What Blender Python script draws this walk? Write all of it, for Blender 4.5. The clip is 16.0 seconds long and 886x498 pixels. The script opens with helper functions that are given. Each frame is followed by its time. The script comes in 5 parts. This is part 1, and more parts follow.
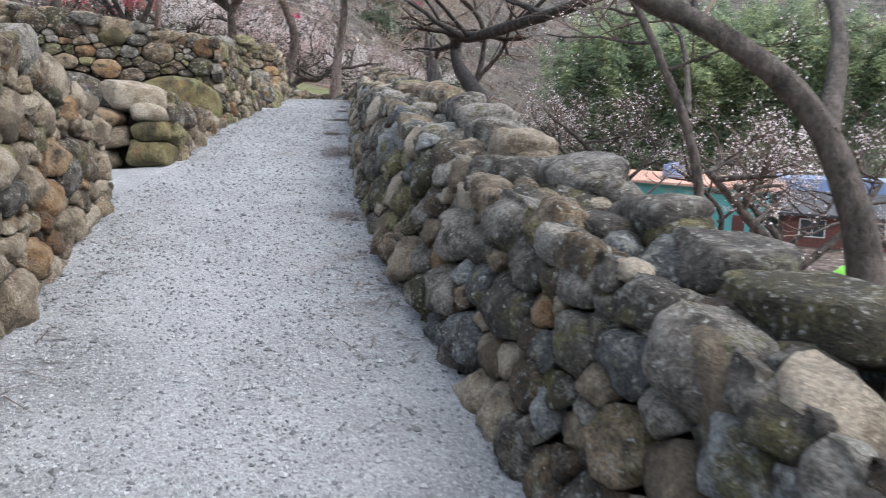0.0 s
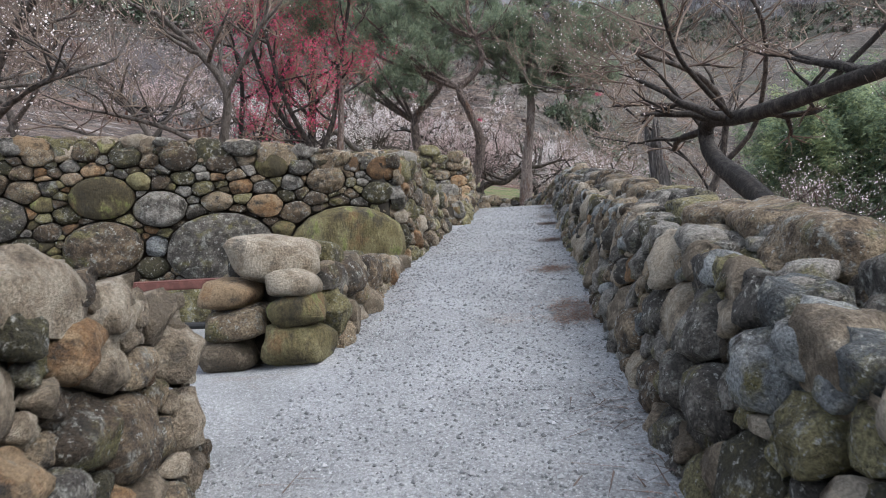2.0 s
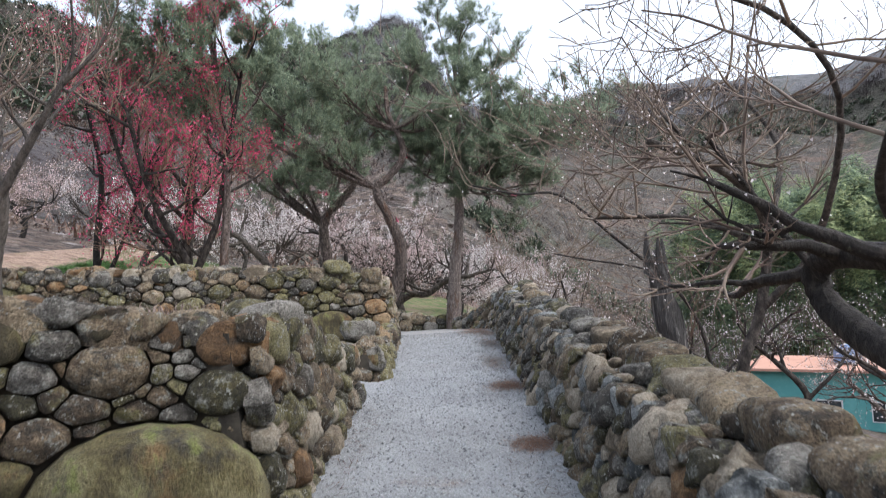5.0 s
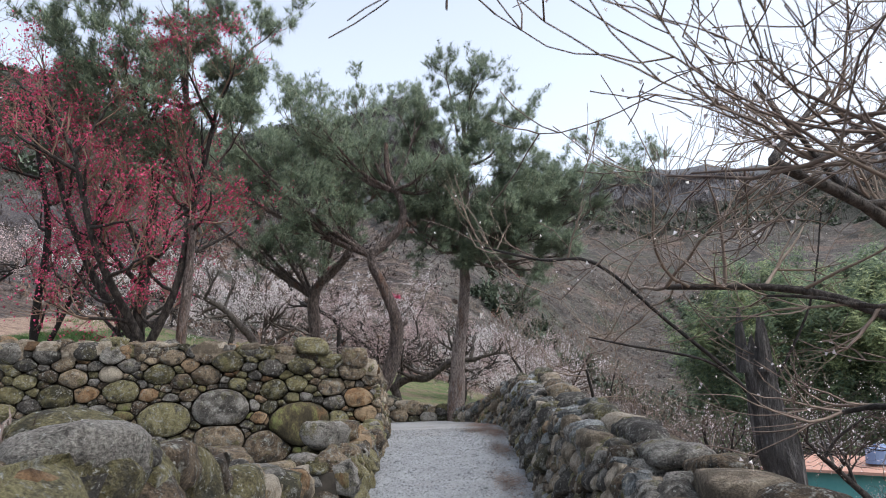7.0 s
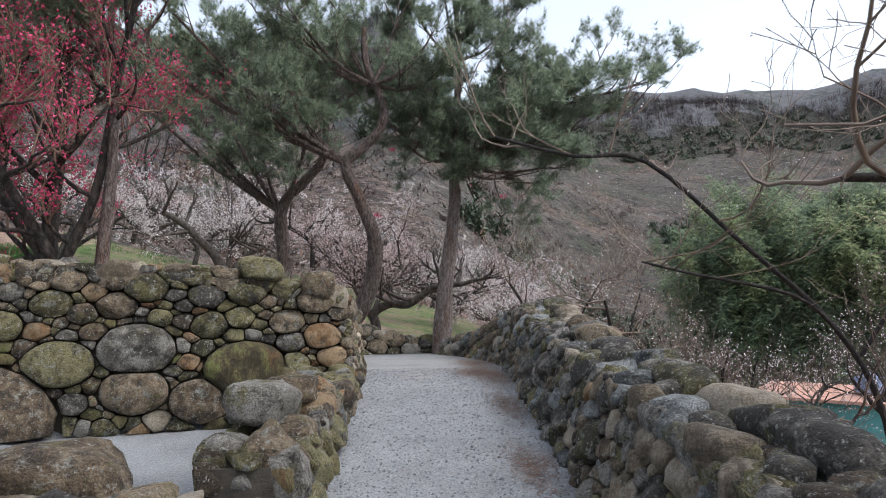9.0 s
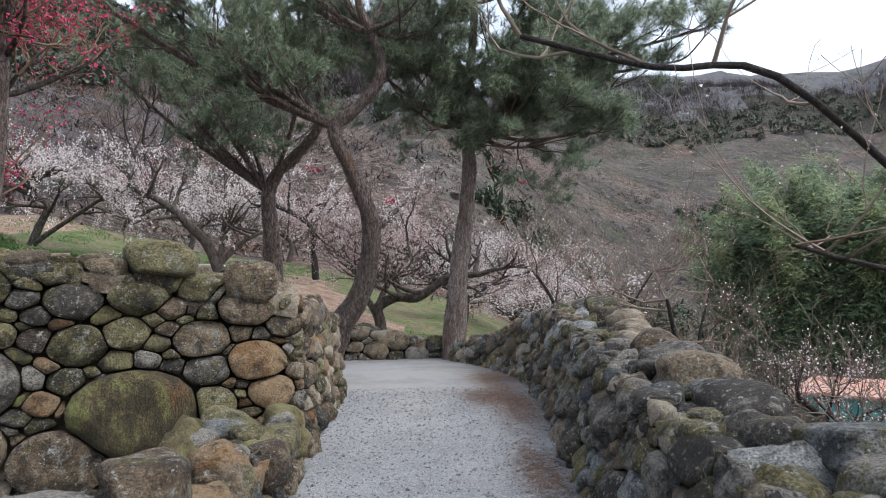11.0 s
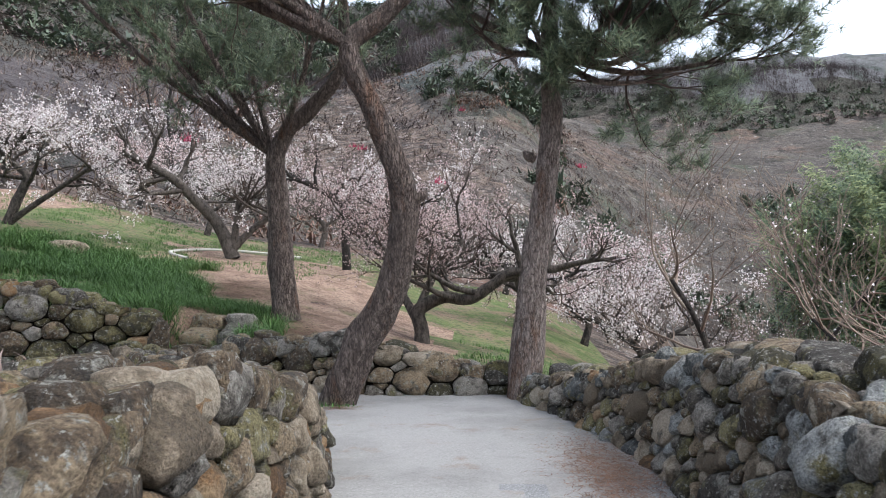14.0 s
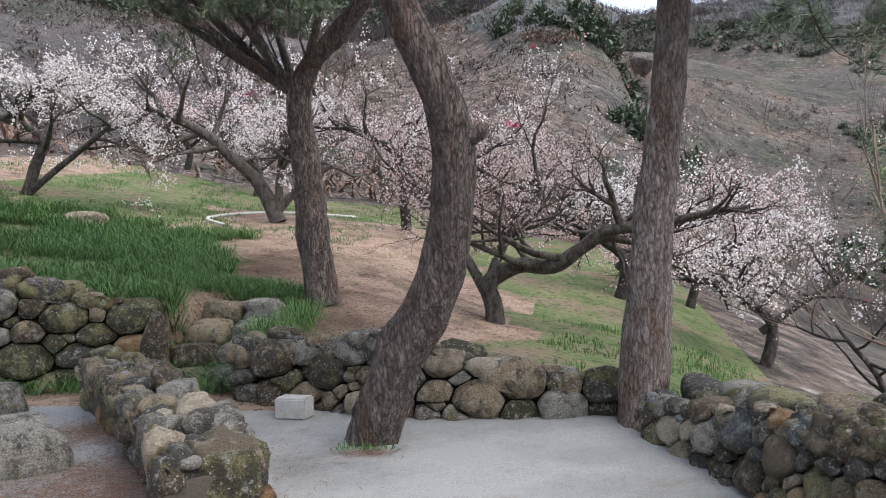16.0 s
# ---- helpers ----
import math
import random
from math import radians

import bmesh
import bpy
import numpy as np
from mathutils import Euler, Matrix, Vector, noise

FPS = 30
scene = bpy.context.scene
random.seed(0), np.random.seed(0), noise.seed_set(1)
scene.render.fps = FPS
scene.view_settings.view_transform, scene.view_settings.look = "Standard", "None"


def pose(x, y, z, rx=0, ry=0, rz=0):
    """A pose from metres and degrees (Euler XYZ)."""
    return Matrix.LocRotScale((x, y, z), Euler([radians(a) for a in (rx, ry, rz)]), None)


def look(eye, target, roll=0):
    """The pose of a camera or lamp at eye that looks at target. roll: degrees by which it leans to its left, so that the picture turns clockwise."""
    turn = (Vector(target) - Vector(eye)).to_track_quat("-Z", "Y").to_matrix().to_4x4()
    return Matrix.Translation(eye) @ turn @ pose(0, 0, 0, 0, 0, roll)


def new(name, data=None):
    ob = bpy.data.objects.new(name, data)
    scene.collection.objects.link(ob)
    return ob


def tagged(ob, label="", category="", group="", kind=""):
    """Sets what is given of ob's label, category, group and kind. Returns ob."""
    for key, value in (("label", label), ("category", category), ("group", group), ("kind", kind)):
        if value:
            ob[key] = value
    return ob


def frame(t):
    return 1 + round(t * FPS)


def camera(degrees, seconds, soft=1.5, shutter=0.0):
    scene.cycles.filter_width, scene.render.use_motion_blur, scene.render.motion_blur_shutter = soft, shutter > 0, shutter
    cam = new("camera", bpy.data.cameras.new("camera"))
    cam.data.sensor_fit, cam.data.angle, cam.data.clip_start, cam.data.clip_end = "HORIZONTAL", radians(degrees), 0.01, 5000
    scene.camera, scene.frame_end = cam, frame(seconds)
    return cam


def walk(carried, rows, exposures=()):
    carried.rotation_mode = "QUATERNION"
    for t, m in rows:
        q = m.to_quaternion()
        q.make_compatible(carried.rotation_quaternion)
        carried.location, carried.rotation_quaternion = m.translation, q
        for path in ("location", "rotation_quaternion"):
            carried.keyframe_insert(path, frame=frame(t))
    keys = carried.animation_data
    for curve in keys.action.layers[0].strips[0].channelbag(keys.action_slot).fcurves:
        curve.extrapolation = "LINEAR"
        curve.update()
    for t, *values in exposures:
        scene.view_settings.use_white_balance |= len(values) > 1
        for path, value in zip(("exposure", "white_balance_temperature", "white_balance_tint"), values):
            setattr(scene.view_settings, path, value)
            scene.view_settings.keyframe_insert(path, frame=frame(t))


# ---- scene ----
import collections

cam = camera(60.8, 16.0, 1.0, 0.15)
PATH = [
    (0, (0.034, 0.079, 1.53), (0.334, 2.026, 1.19), 1.3),
    (0.5, (0.037, 0.987, 1.511), (-0.012, 2.958, 1.175), -0.4),
    (1, (0.006, 1.716, 1.643), (-0.171, 3.695, 1.413), -2.0),
    (1.5, (-0.112, 2.412, 1.758), (-0.349, 4.395, 1.646), -2.6),
    (2, (-0.279, 3.08, 1.874), (-0.461, 5.07, 1.785), -3.4),
    (2.5, (-0.342, 3.721, 1.969), (-0.497, 5.713, 1.889), -3.9),
    (3, (-0.416, 4.385, 2.084), (-0.547, 6.377, 1.975), -4.5),
    (3.5, (-0.479, 5.074, 2.172), (-0.587, 7.068, 2.067), -4.3),
    (4, (-0.519, 5.787, 2.277), (-0.567, 7.783, 2.157), -3.9),
    (4.5, (-0.549, 6.466, 2.384), (-0.528, 8.464, 2.306), -3.6),
    (5, (-0.557, 7.157, 2.579), (-0.499, 9.15, 2.732), -3.4),
    (5.2, (-0.561, 7.427, 2.668), (-0.491, 9.413, 2.897), -4.0),
    (7.3, (-0.457, 10.201, 2.798), (-0.409, 12.167, 3.16), -1.4),
    (7.5, (-0.475, 10.478, 2.824), (-0.432, 12.449, 3.16), -1.2),
    (8, (-0.462, 11.125, 2.814), (-0.42, 13.109, 3.064), -1.0),
    (8.5, (-0.502, 11.785, 2.883), (-0.445, 13.775, 3.077), -0.7),
    (9, (-0.528, 12.461, 2.938), (-0.425, 14.452, 3.094), -1.1),
    (9.2, (-0.513, 12.756, 2.943), (-0.414, 14.747, 3.097), -1.2),
    (11.3, (-0.16, 15.76, 3.162), (-0.116, 17.756, 3.28), -1.1),
    (11.5, (-0.131, 16.048, 3.204), (-0.046, 18.043, 3.318), -0.8),
    (12, (-0.075, 16.777, 3.221), (0.108, 18.766, 3.326), 0.3),
    (12.5, (-0.092, 17.558, 3.285), (0.004, 19.553, 3.39), 0.5),
    (13, (-0.173, 18.336, 3.329), (-0.178, 20.333, 3.438), -0.1),
    (13.5, (-0.231, 19.075, 3.339), (-0.292, 21.072, 3.427), -0.4),
    (14, (-0.33, 19.818, 3.375), (-0.417, 21.814, 3.462), -0.1),
    (14.5, (-0.356, 20.592, 3.392), (-0.48, 22.587, 3.47), -0.2),
    (15, (-0.419, 21.356, 3.462), (-0.616, 23.346, 3.484), -1.2),
    (15.5, (-0.431, 22.049, 3.554), (-0.672, 24.034, 3.534), -1.9),
    (16, (-0.432, 22.753, 3.631), (-0.723, 24.732, 3.585), -2.4),
]
walk(cam, [(t, look(eye, target, roll)) for t, eye, target, roll in PATH], [(0.0, 1.8), (1.0, 1.7), (2.5, 1.52), (4.0, 1.63), (5.0, 1.52), (7.5, 1.22), (9.0, 1.25), (12.5, 1.48), (14.0, 1.64), (16.0, 1.63)])

# ---- light ----
world = bpy.data.worlds.new("world")
scene.world = world
world.use_nodes = True
wn = world.node_tree.nodes
sky = wn.new("ShaderNodeTexSky")
sky.sky_type = "NISHITA"
sky.sun_disc = False
sky.sun_elevation = radians(55)
sky.sun_rotation = radians(115)
sky.air_density = 1.0
sky.dust_density = 2.5
sky.ozone_density = 2.0
wn["Background"].inputs["Strength"].default_value = 0.15
haze = wn.new("ShaderNodeHueSaturation")
haze.inputs["Saturation"].default_value = 0.5
world.node_tree.links.new(sky.outputs[0], haze.inputs["Color"])
world.node_tree.links.new(haze.outputs[0], wn["Background"].inputs["Color"])
sun = new("sun", bpy.data.lights.new("sun", "SUN"))
sun.data.energy = 0.3
sun.data.angle = radians(60)
sun.data.color = (1.0, 0.97, 0.93)
sun.matrix_world = pose(0, 0, 30, 35, 0, 65)

rng = random.Random(11)


# ---- materials ----
def material(name, stops, scale=8.0, rough=0.85, bump=0.3, fine=60.0, spots=None, tint=0.0, bump_dist=0.03, space="Object", island=False, rand=0.35, squeeze=0.6, stretch=None, cracks=0.0):
    """stops: colour ramp over two octaves of noise; spots: (colour, scale, low, high) lichen or stains laid over; tint: how far the grain darkens."""
    m = bpy.data.materials.new(name)
    m.use_nodes = True
    n, l = m.node_tree.nodes, m.node_tree.links
    b = n["Principled BSDF"]
    b.inputs["Roughness"].default_value = rough
    tc = n.new("ShaderNodeTexCoord")
    info = n.new("ShaderNodeNewGeometry") if island else n.new("ShaderNodeObjectInfo")
    rnd = info.outputs["Random Per Island"] if island else info.outputs["Random"]
    off = n.new("ShaderNodeVectorMath")
    off.operation = "MULTIPLY_ADD"
    comb = n.new("ShaderNodeCombineXYZ")
    for k in range(3):
        l.new(rnd, comb.inputs[k])
    l.new(comb.outputs[0], off.inputs[0])
    off.inputs[1].default_value = (37, 53, 71)
    place = tc.outputs[space]
    if stretch:
        sq = n.new("ShaderNodeVectorMath")
        sq.operation = "MULTIPLY"
        sq.inputs[1].default_value = stretch
        l.new(place, sq.inputs[0])
        place = sq.outputs[0]
    l.new(place, off.inputs[2])
    vec = off.outputs[0]
    n1 = n.new("ShaderNodeTexNoise")
    n1.inputs["Scale"].default_value, n1.inputs["Detail"].default_value, n1.inputs["Roughness"].default_value = scale, 8, 0.65
    l.new(vec, n1.inputs["Vector"])
    ramp = n.new("ShaderNodeValToRGB")
    el = ramp.color_ramp.elements
    while len(el) < len(stops):
        el.new(0.5)
    for e, (p, c) in zip(el, stops):
        e.position, e.color = 0.5 + (p - 0.5) * squeeze, (*c, 1)
    mixv = n.new("ShaderNodeMath")
    mixv.operation = "MULTIPLY_ADD"
    sub = n.new("ShaderNodeMath")
    sub.operation = "SUBTRACT"
    l.new(rnd, sub.inputs[0])
    sub.inputs[1].default_value = 0.5
    l.new(sub.outputs[0], mixv.inputs[0])
    mixv.inputs[1].default_value = rand
    l.new(n1.outputs["Fac"], mixv.inputs[2])
    l.new(mixv.outputs[0], ramp.inputs["Fac"])
    col = ramp.outputs["Color"]
    n2 = n.new("ShaderNodeTexNoise")
    n2.inputs["Scale"].default_value, n2.inputs["Detail"].default_value, n2.inputs["Roughness"].default_value = fine, 5, 0.7
    l.new(vec, n2.inputs["Vector"])
    if spots:
        for c, s, lo, hi in spots:
            n3 = n.new("ShaderNodeTexNoise")
            n3.inputs["Scale"].default_value, n3.inputs["Detail"].default_value, n3.inputs["Roughness"].default_value = s, 9, 0.7
            l.new(vec, n3.inputs["Vector"])
            mr = n.new("ShaderNodeMapRange")
            mr.inputs["From Min"].default_value, mr.inputs["From Max"].default_value = lo, hi
            l.new(n3.outputs["Fac"], mr.inputs["Value"])
            mx = n.new("ShaderNodeMix")
            mx.data_type = "RGBA"
            l.new(mr.outputs[0], mx.inputs["Factor"])
            l.new(col, mx.inputs["A"])
            mx.inputs["B"].default_value = (*c, 1)
            col = mx.outputs["Result"]
    if tint:
        mr = n.new("ShaderNodeMapRange")
        mr.inputs["From Min"].default_value, mr.inputs["From Max"].default_value = 0.3, 0.7
        mr.inputs["To Min"].default_value, mr.inputs["To Max"].default_value = 1 - tint, 1 + tint
        l.new(n2.outputs["Fac"], mr.inputs["Value"])
        mu = n.new("ShaderNodeVectorMath")
        mu.operation = "SCALE"
        l.new(col, mu.inputs[0])
        l.new(mr.outputs[0], mu.inputs["Scale"])
        col = mu.outputs[0]
    edge = None
    if cracks:
        warp = n.new("ShaderNodeVectorMath")
        warp.operation = "MULTIPLY_ADD"
        l.new(n1.outputs["Color"], warp.inputs[0])
        warp.inputs[1].default_value = (0.05, 0.05, 0.05)
        l.new(vec, warp.inputs[2])
        vo = n.new("ShaderNodeTexVoronoi")
        vo.feature = "DISTANCE_TO_EDGE"
        vo.inputs["Scale"].default_value = cracks
        l.new(warp.outputs[0], vo.inputs["Vector"])
        edge = n.new("ShaderNodeMapRange")
        edge.inputs["From Max"].default_value = 0.16
        edge.inputs["To Min"].default_value = 0.52
        l.new(vo.outputs["Distance"], edge.inputs["Value"])
        mu = n.new("ShaderNodeVectorMath")
        mu.operation = "SCALE"
        l.new(col, mu.inputs[0])
        l.new(edge.outputs[0], mu.inputs["Scale"])
        col = mu.outputs[0]
    l.new(col, b.inputs["Base Color"])
    if bump:
        add = n.new("ShaderNodeMath")
        add.operation = "MULTIPLY_ADD"
        l.new(n1.outputs["Fac"], add.inputs[0])
        add.inputs[1].default_value = 1.5
        l.new(n2.outputs["Fac"], add.inputs[2])
        bp = n.new("ShaderNodeBump")
        bp.inputs["Strength"].default_value, bp.inputs["Distance"].default_value = bump, bump_dist
        tall = add.outputs[0]
        if edge:
            plus = n.new("ShaderNodeMath")
            plus.operation = "MULTIPLY_ADD"
            l.new(edge.outputs[0], plus.inputs[0])
            plus.inputs[1].default_value = 1.5
            l.new(tall, plus.inputs[2])
            tall = plus.outputs[0]
        l.new(tall, bp.inputs["Height"])
        l.new(bp.outputs[0], b.inputs["Normal"])
    return m


LICHEN = ((0.33, 0.33, 0.29), 11.0, 0.55, 0.65)
DARK = ((0.04, 0.036, 0.03), 7.0, 0.53, 0.66)
MOSSY = ((0.15, 0.135, 0.055), 4.0, 0.55, 0.64)
SPECKS = ((0.42, 0.42, 0.38), 32.0, 0.58, 0.63)
STONES = {}
for isl in (False, True):
    STONES[isl] = [
        material("stone_grey", [(0.2, (0.06, 0.054, 0.046)), (0.5, (0.15, 0.136, 0.116)), (0.8, (0.32, 0.30, 0.265))], 9, 0.9, 1.0, 80, [LICHEN, MOSSY, DARK, SPECKS], 0.75, island=isl, squeeze=0.42, bump_dist=0.045),
        material("stone_brown", [(0.2, (0.068, 0.05, 0.033)), (0.5, (0.175, 0.127, 0.08)), (0.8, (0.32, 0.25, 0.165))], 9, 0.9, 1.0, 80, [LICHEN, MOSSY, DARK, SPECKS], 0.75, island=isl, squeeze=0.42, bump_dist=0.045),
        material("stone_ochre", [(0.2, (0.13, 0.075, 0.035)), (0.5, (0.29, 0.165, 0.075)), (0.8, (0.38, 0.27, 0.16))], 8, 0.88, 1.0, 80, [((0.36, 0.34, 0.28), 6.0, 0.6, 0.7), DARK], 0.5, island=isl, squeeze=0.42, bump_dist=0.045),
        material("stone_olive", [(0.2, (0.055, 0.05, 0.026)), (0.5, (0.155, 0.135, 0.06)), (0.8, (0.26, 0.235, 0.12))], 8, 0.92, 1.0, 80, [LICHEN, MOSSY, DARK, SPECKS], 0.75, island=isl, squeeze=0.42, bump_dist=0.045),
        material("stone_pale", [(0.2, (0.16, 0.127, 0.088)), (0.5, (0.33, 0.27, 0.195)), (0.8, (0.47, 0.41, 0.32))], 9, 0.88, 1.0, 80, [((0.10, 0.095, 0.08), 6.0, 0.58, 0.72)], 0.5, island=isl, squeeze=0.42, bump_dist=0.045),
        material("stone_blue", [(0.2, (0.09, 0.10, 0.102)), (0.5, (0.215, 0.23, 0.23)), (0.8, (0.36, 0.38, 0.375))], 9, 0.85, 1.0, 80, [LICHEN, MOSSY, DARK, SPECKS], 0.75, island=isl, squeeze=0.42, bump_dist=0.045),
        material("stone_moss", [(0.2, (0.065, 0.053, 0.028)), (0.5, (0.16, 0.135, 0.06)), (0.8, (0.26, 0.235, 0.125))], 5, 0.92, 1.0, 70, [((0.24, 0.13, 0.06), 2.2, 0.56, 0.68), ((0.05, 0.047, 0.04), 2.4, 0.55, 0.66), ((0.20, 0.22, 0.07), 5, 0.55, 0.63)], 0.5, island=isl, squeeze=0.45, bump_dist=0.04, stretch=(1, 1, 0.55)),
    ]
GREY, BROWN, OCHRE, OLIVE, PALE, BLUE, MOSS = range(7)
SOIL = material("dark_soil", [(0.3, (0.035, 0.03, 0.023)), (0.7, (0.085, 0.072, 0.056))], 6, 1.0, 0.5, 40)
GRAVEL = material("crushed_gravel", [(0.3, (0.172, 0.179, 0.184)), (0.5, (0.23, 0.24, 0.248)), (0.72, (0.29, 0.302, 0.312))], 1.1, 0.95, 0.9, 55, [((0.22, 0.19, 0.165), 0.9, 0.6, 0.72), ((0.40, 0.415, 0.43), 85, 0.53, 0.6), ((0.15, 0.153, 0.156), 75, 0.55, 0.62)], 0.4, bump_dist=0.02)
PAD = material("worn_concrete", [(0.3, (0.19, 0.19, 0.187)), (0.5, (0.24, 0.24, 0.236)), (0.7, (0.29, 0.29, 0.286))], 1.1, 0.92, 0.5, 60, [((0.22, 0.18, 0.15), 1.6, 0.57, 0.68), ((0.15, 0.15, 0.145), 65, 0.6, 0.66)], 0.25, bump_dist=0.012)
NEEDLES = material("pine_needle_litter", [(0.3, (0.10, 0.062, 0.045)), (0.5, (0.21, 0.135, 0.098)), (0.72, (0.33, 0.235, 0.175))], 2.2, 1.0, 0.6, 50, [((0.13, 0.14, 0.05), 0.7, 0.56, 0.7), ((0.34, 0.25, 0.19), 22, 0.54, 0.6), ((0.06, 0.04, 0.03), 17, 0.54, 0.6)], 0.4)
TURF = material("spring_turf", [(0.3, (0.045, 0.08, 0.02)), (0.5, (0.09, 0.135, 0.038)), (0.75, (0.16, 0.165, 0.075))], 1.6, 1.0, 0.8, 45, [((0.20, 0.145, 0.10), 0.7, 0.5, 0.58), ((0.04, 0.06, 0.02), 9, 0.52, 0.6)], 0.4)
DRYGRASS = material("dry_hill_grass", [(0.2, (0.065, 0.049, 0.04)), (0.5, (0.128, 0.094, 0.076)), (0.8, (0.20, 0.152, 0.125))], 0.09, 1.0, 1.0, 1.0, [((0.06, 0.045, 0.038), 0.2, 0.53, 0.6), ((0.19, 0.11, 0.082), 0.05, 0.55, 0.63), ((0.30, 0.28, 0.27), 0.5, 0.57, 0.62), ((0.04, 0.05, 0.032), 0.045, 0.54, 0.6), ((0.055, 0.045, 0.04), 0.9, 0.5, 0.57), ((0.22, 0.18, 0.155), 1.6, 0.55, 0.6)], 0.6, bump_dist=1.2)
HILL_GREY = material("grey_green_hill_scrub", [(0.2, (0.042, 0.037, 0.032)), (0.5, (0.077, 0.068, 0.058)), (0.8, (0.125, 0.11, 0.097))], 0.07, 1.0, 1.0, 0.8, [((0.045, 0.04, 0.036), 0.15, 0.52, 0.58), ((0.14, 0.10, 0.08), 0.05, 0.54, 0.62), ((0.055, 0.07, 0.042), 0.06, 0.53, 0.62), ((0.24, 0.225, 0.21), 0.55, 0.6, 0.66), ((0.13, 0.09, 0.07), 0.12, 0.55, 0.65)], 0.5, bump_dist=1.2)
HILL_WOOD = material("leafless_hill_wood", [(0.2, (0.042, 0.036, 0.037)), (0.5, (0.078, 0.067, 0.068)), (0.8, (0.125, 0.11, 0.108))], 0.08, 1.0, 1.0, 0.9, [((0.035, 0.042, 0.03), 0.05, 0.54, 0.64)], 0.5, bump_dist=1.5)
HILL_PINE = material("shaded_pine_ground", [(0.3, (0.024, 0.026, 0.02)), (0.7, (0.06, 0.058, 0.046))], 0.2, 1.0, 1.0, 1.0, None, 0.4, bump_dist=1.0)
# far ridge wood, the blue-grey of distance haze put into its colour
HILL_HAZED = material("hazed_ridge_wood", [(0.2, (0.075, 0.078, 0.086)), (0.5, (0.105, 0.106, 0.114)), (0.8, (0.14, 0.138, 0.143))], 0.03, 1.0, 0.6, 0.5, [((0.055, 0.066, 0.06), 0.03, 0.52, 0.6)], 0.3, bump_dist=2.0)
BLOCK_GREY = material("weathered_field_stone", [(0.3, (0.24, 0.23, 0.21)), (0.7, (0.42, 0.40, 0.37))], 3, 0.95, 0.4, 40, None, 0.3)
BARK_PINE = material("pine_bark", [(0.25, (0.13, 0.103, 0.09)), (0.5, (0.26, 0.207, 0.183)), (0.75, (0.40, 0.335, 0.30))], 20, 1.0, 1.0, 60, [((0.22, 0.13, 0.09), 3, 0.55, 0.66)], 0.4, bump_dist=0.04, stretch=(1, 1, 0.3), cracks=30)
BARK_PLUM = material("plum_bark", [(0.3, (0.02, 0.017, 0.015)), (0.5, (0.05, 0.042, 0.037)), (0.75, (0.11, 0.095, 0.082))], 14, 0.95, 0.8, 60, [((0.14, 0.145, 0.11), 6, 0.62, 0.72)], 0.4, stretch=(1, 1, 0.5))
TWIG = material("bare_twigs", [(0.3, (0.07, 0.05, 0.042)), (0.55, (0.15, 0.11, 0.09)), (0.75, (0.23, 0.18, 0.14))], 3, 0.9, 0.0, 60)
TWIG_DARK = material("far_woods", [(0.3, (0.045, 0.036, 0.036)), (0.55, (0.085, 0.068, 0.066)), (0.75, (0.13, 0.105, 0.098))], 0.05, 1.0, 0.0, 2)
HILL_TWIG = material("hill_brushwood", [(0.3, (0.055, 0.042, 0.036)), (0.55, (0.115, 0.088, 0.073)), (0.75, (0.18, 0.142, 0.115))], 0.3, 1.0, 0.0, 20)
TWIG_RED = material("reddish_shoots", [(0.3, (0.10, 0.05, 0.038)), (0.55, (0.19, 0.105, 0.08)), (0.75, (0.25, 0.17, 0.12))], 3, 0.9, 0.0, 60)
DEADWOOD = material("weathered_deadwood", [(0.25, (0.08, 0.076, 0.074)), (0.5, (0.26, 0.245, 0.235)), (0.75, (0.44, 0.42, 0.40))], 22, 0.95, 1.0, 50, None, 0.4, bump_dist=0.05, stretch=(1, 1, 0.12))


def leaf(name, a, b, rough=0.7, trans=0.25):
    m = material(name, [(0.15, a), (0.85, b)], 0.8, rough, 0.0, 30, island=True, rand=1.0, squeeze=1.0)
    m.node_tree.nodes["Principled BSDF"].inputs["Transmission Weight"].default_value = 0.0
    m.node_tree.nodes["Principled BSDF"].inputs["Subsurface Weight"].default_value = 0.0
    return m


PINE_LEAF = leaf("pine_needles", (0.075, 0.115, 0.078), (0.25, 0.31, 0.19))
BAMBOO_LEAF = leaf("bamboo_leaves", (0.05, 0.09, 0.052), (0.19, 0.255, 0.12))
BAMBOO_TIP = leaf("bamboo_tips", (0.11, 0.16, 0.07), (0.29, 0.34, 0.15))
GRASS_LEAF = leaf("lush_grass", (0.034, 0.095, 0.021), (0.12, 0.235, 0.058))
PETAL_WHITE = leaf("white_petals", (0.68, 0.60, 0.60), (0.86, 0.83, 0.82))
PETAL_PINK = leaf("pale_pink_petals", (0.52, 0.38, 0.38), (0.76, 0.63, 0.61))
PETAL_RED = leaf("crimson_petals", (0.40, 0.025, 0.085), (0.68, 0.08, 0.19))
DRY_LEAF = leaf("dry_stalks", (0.14, 0.10, 0.085), (0.34, 0.27, 0.23))
EVERGREEN = leaf("evergreen_leaves", (0.04, 0.06, 0.042), (0.105, 0.14, 0.085))
LITTER = leaf("fallen_needles", (0.11, 0.06, 0.04), (0.25, 0.15, 0.10))


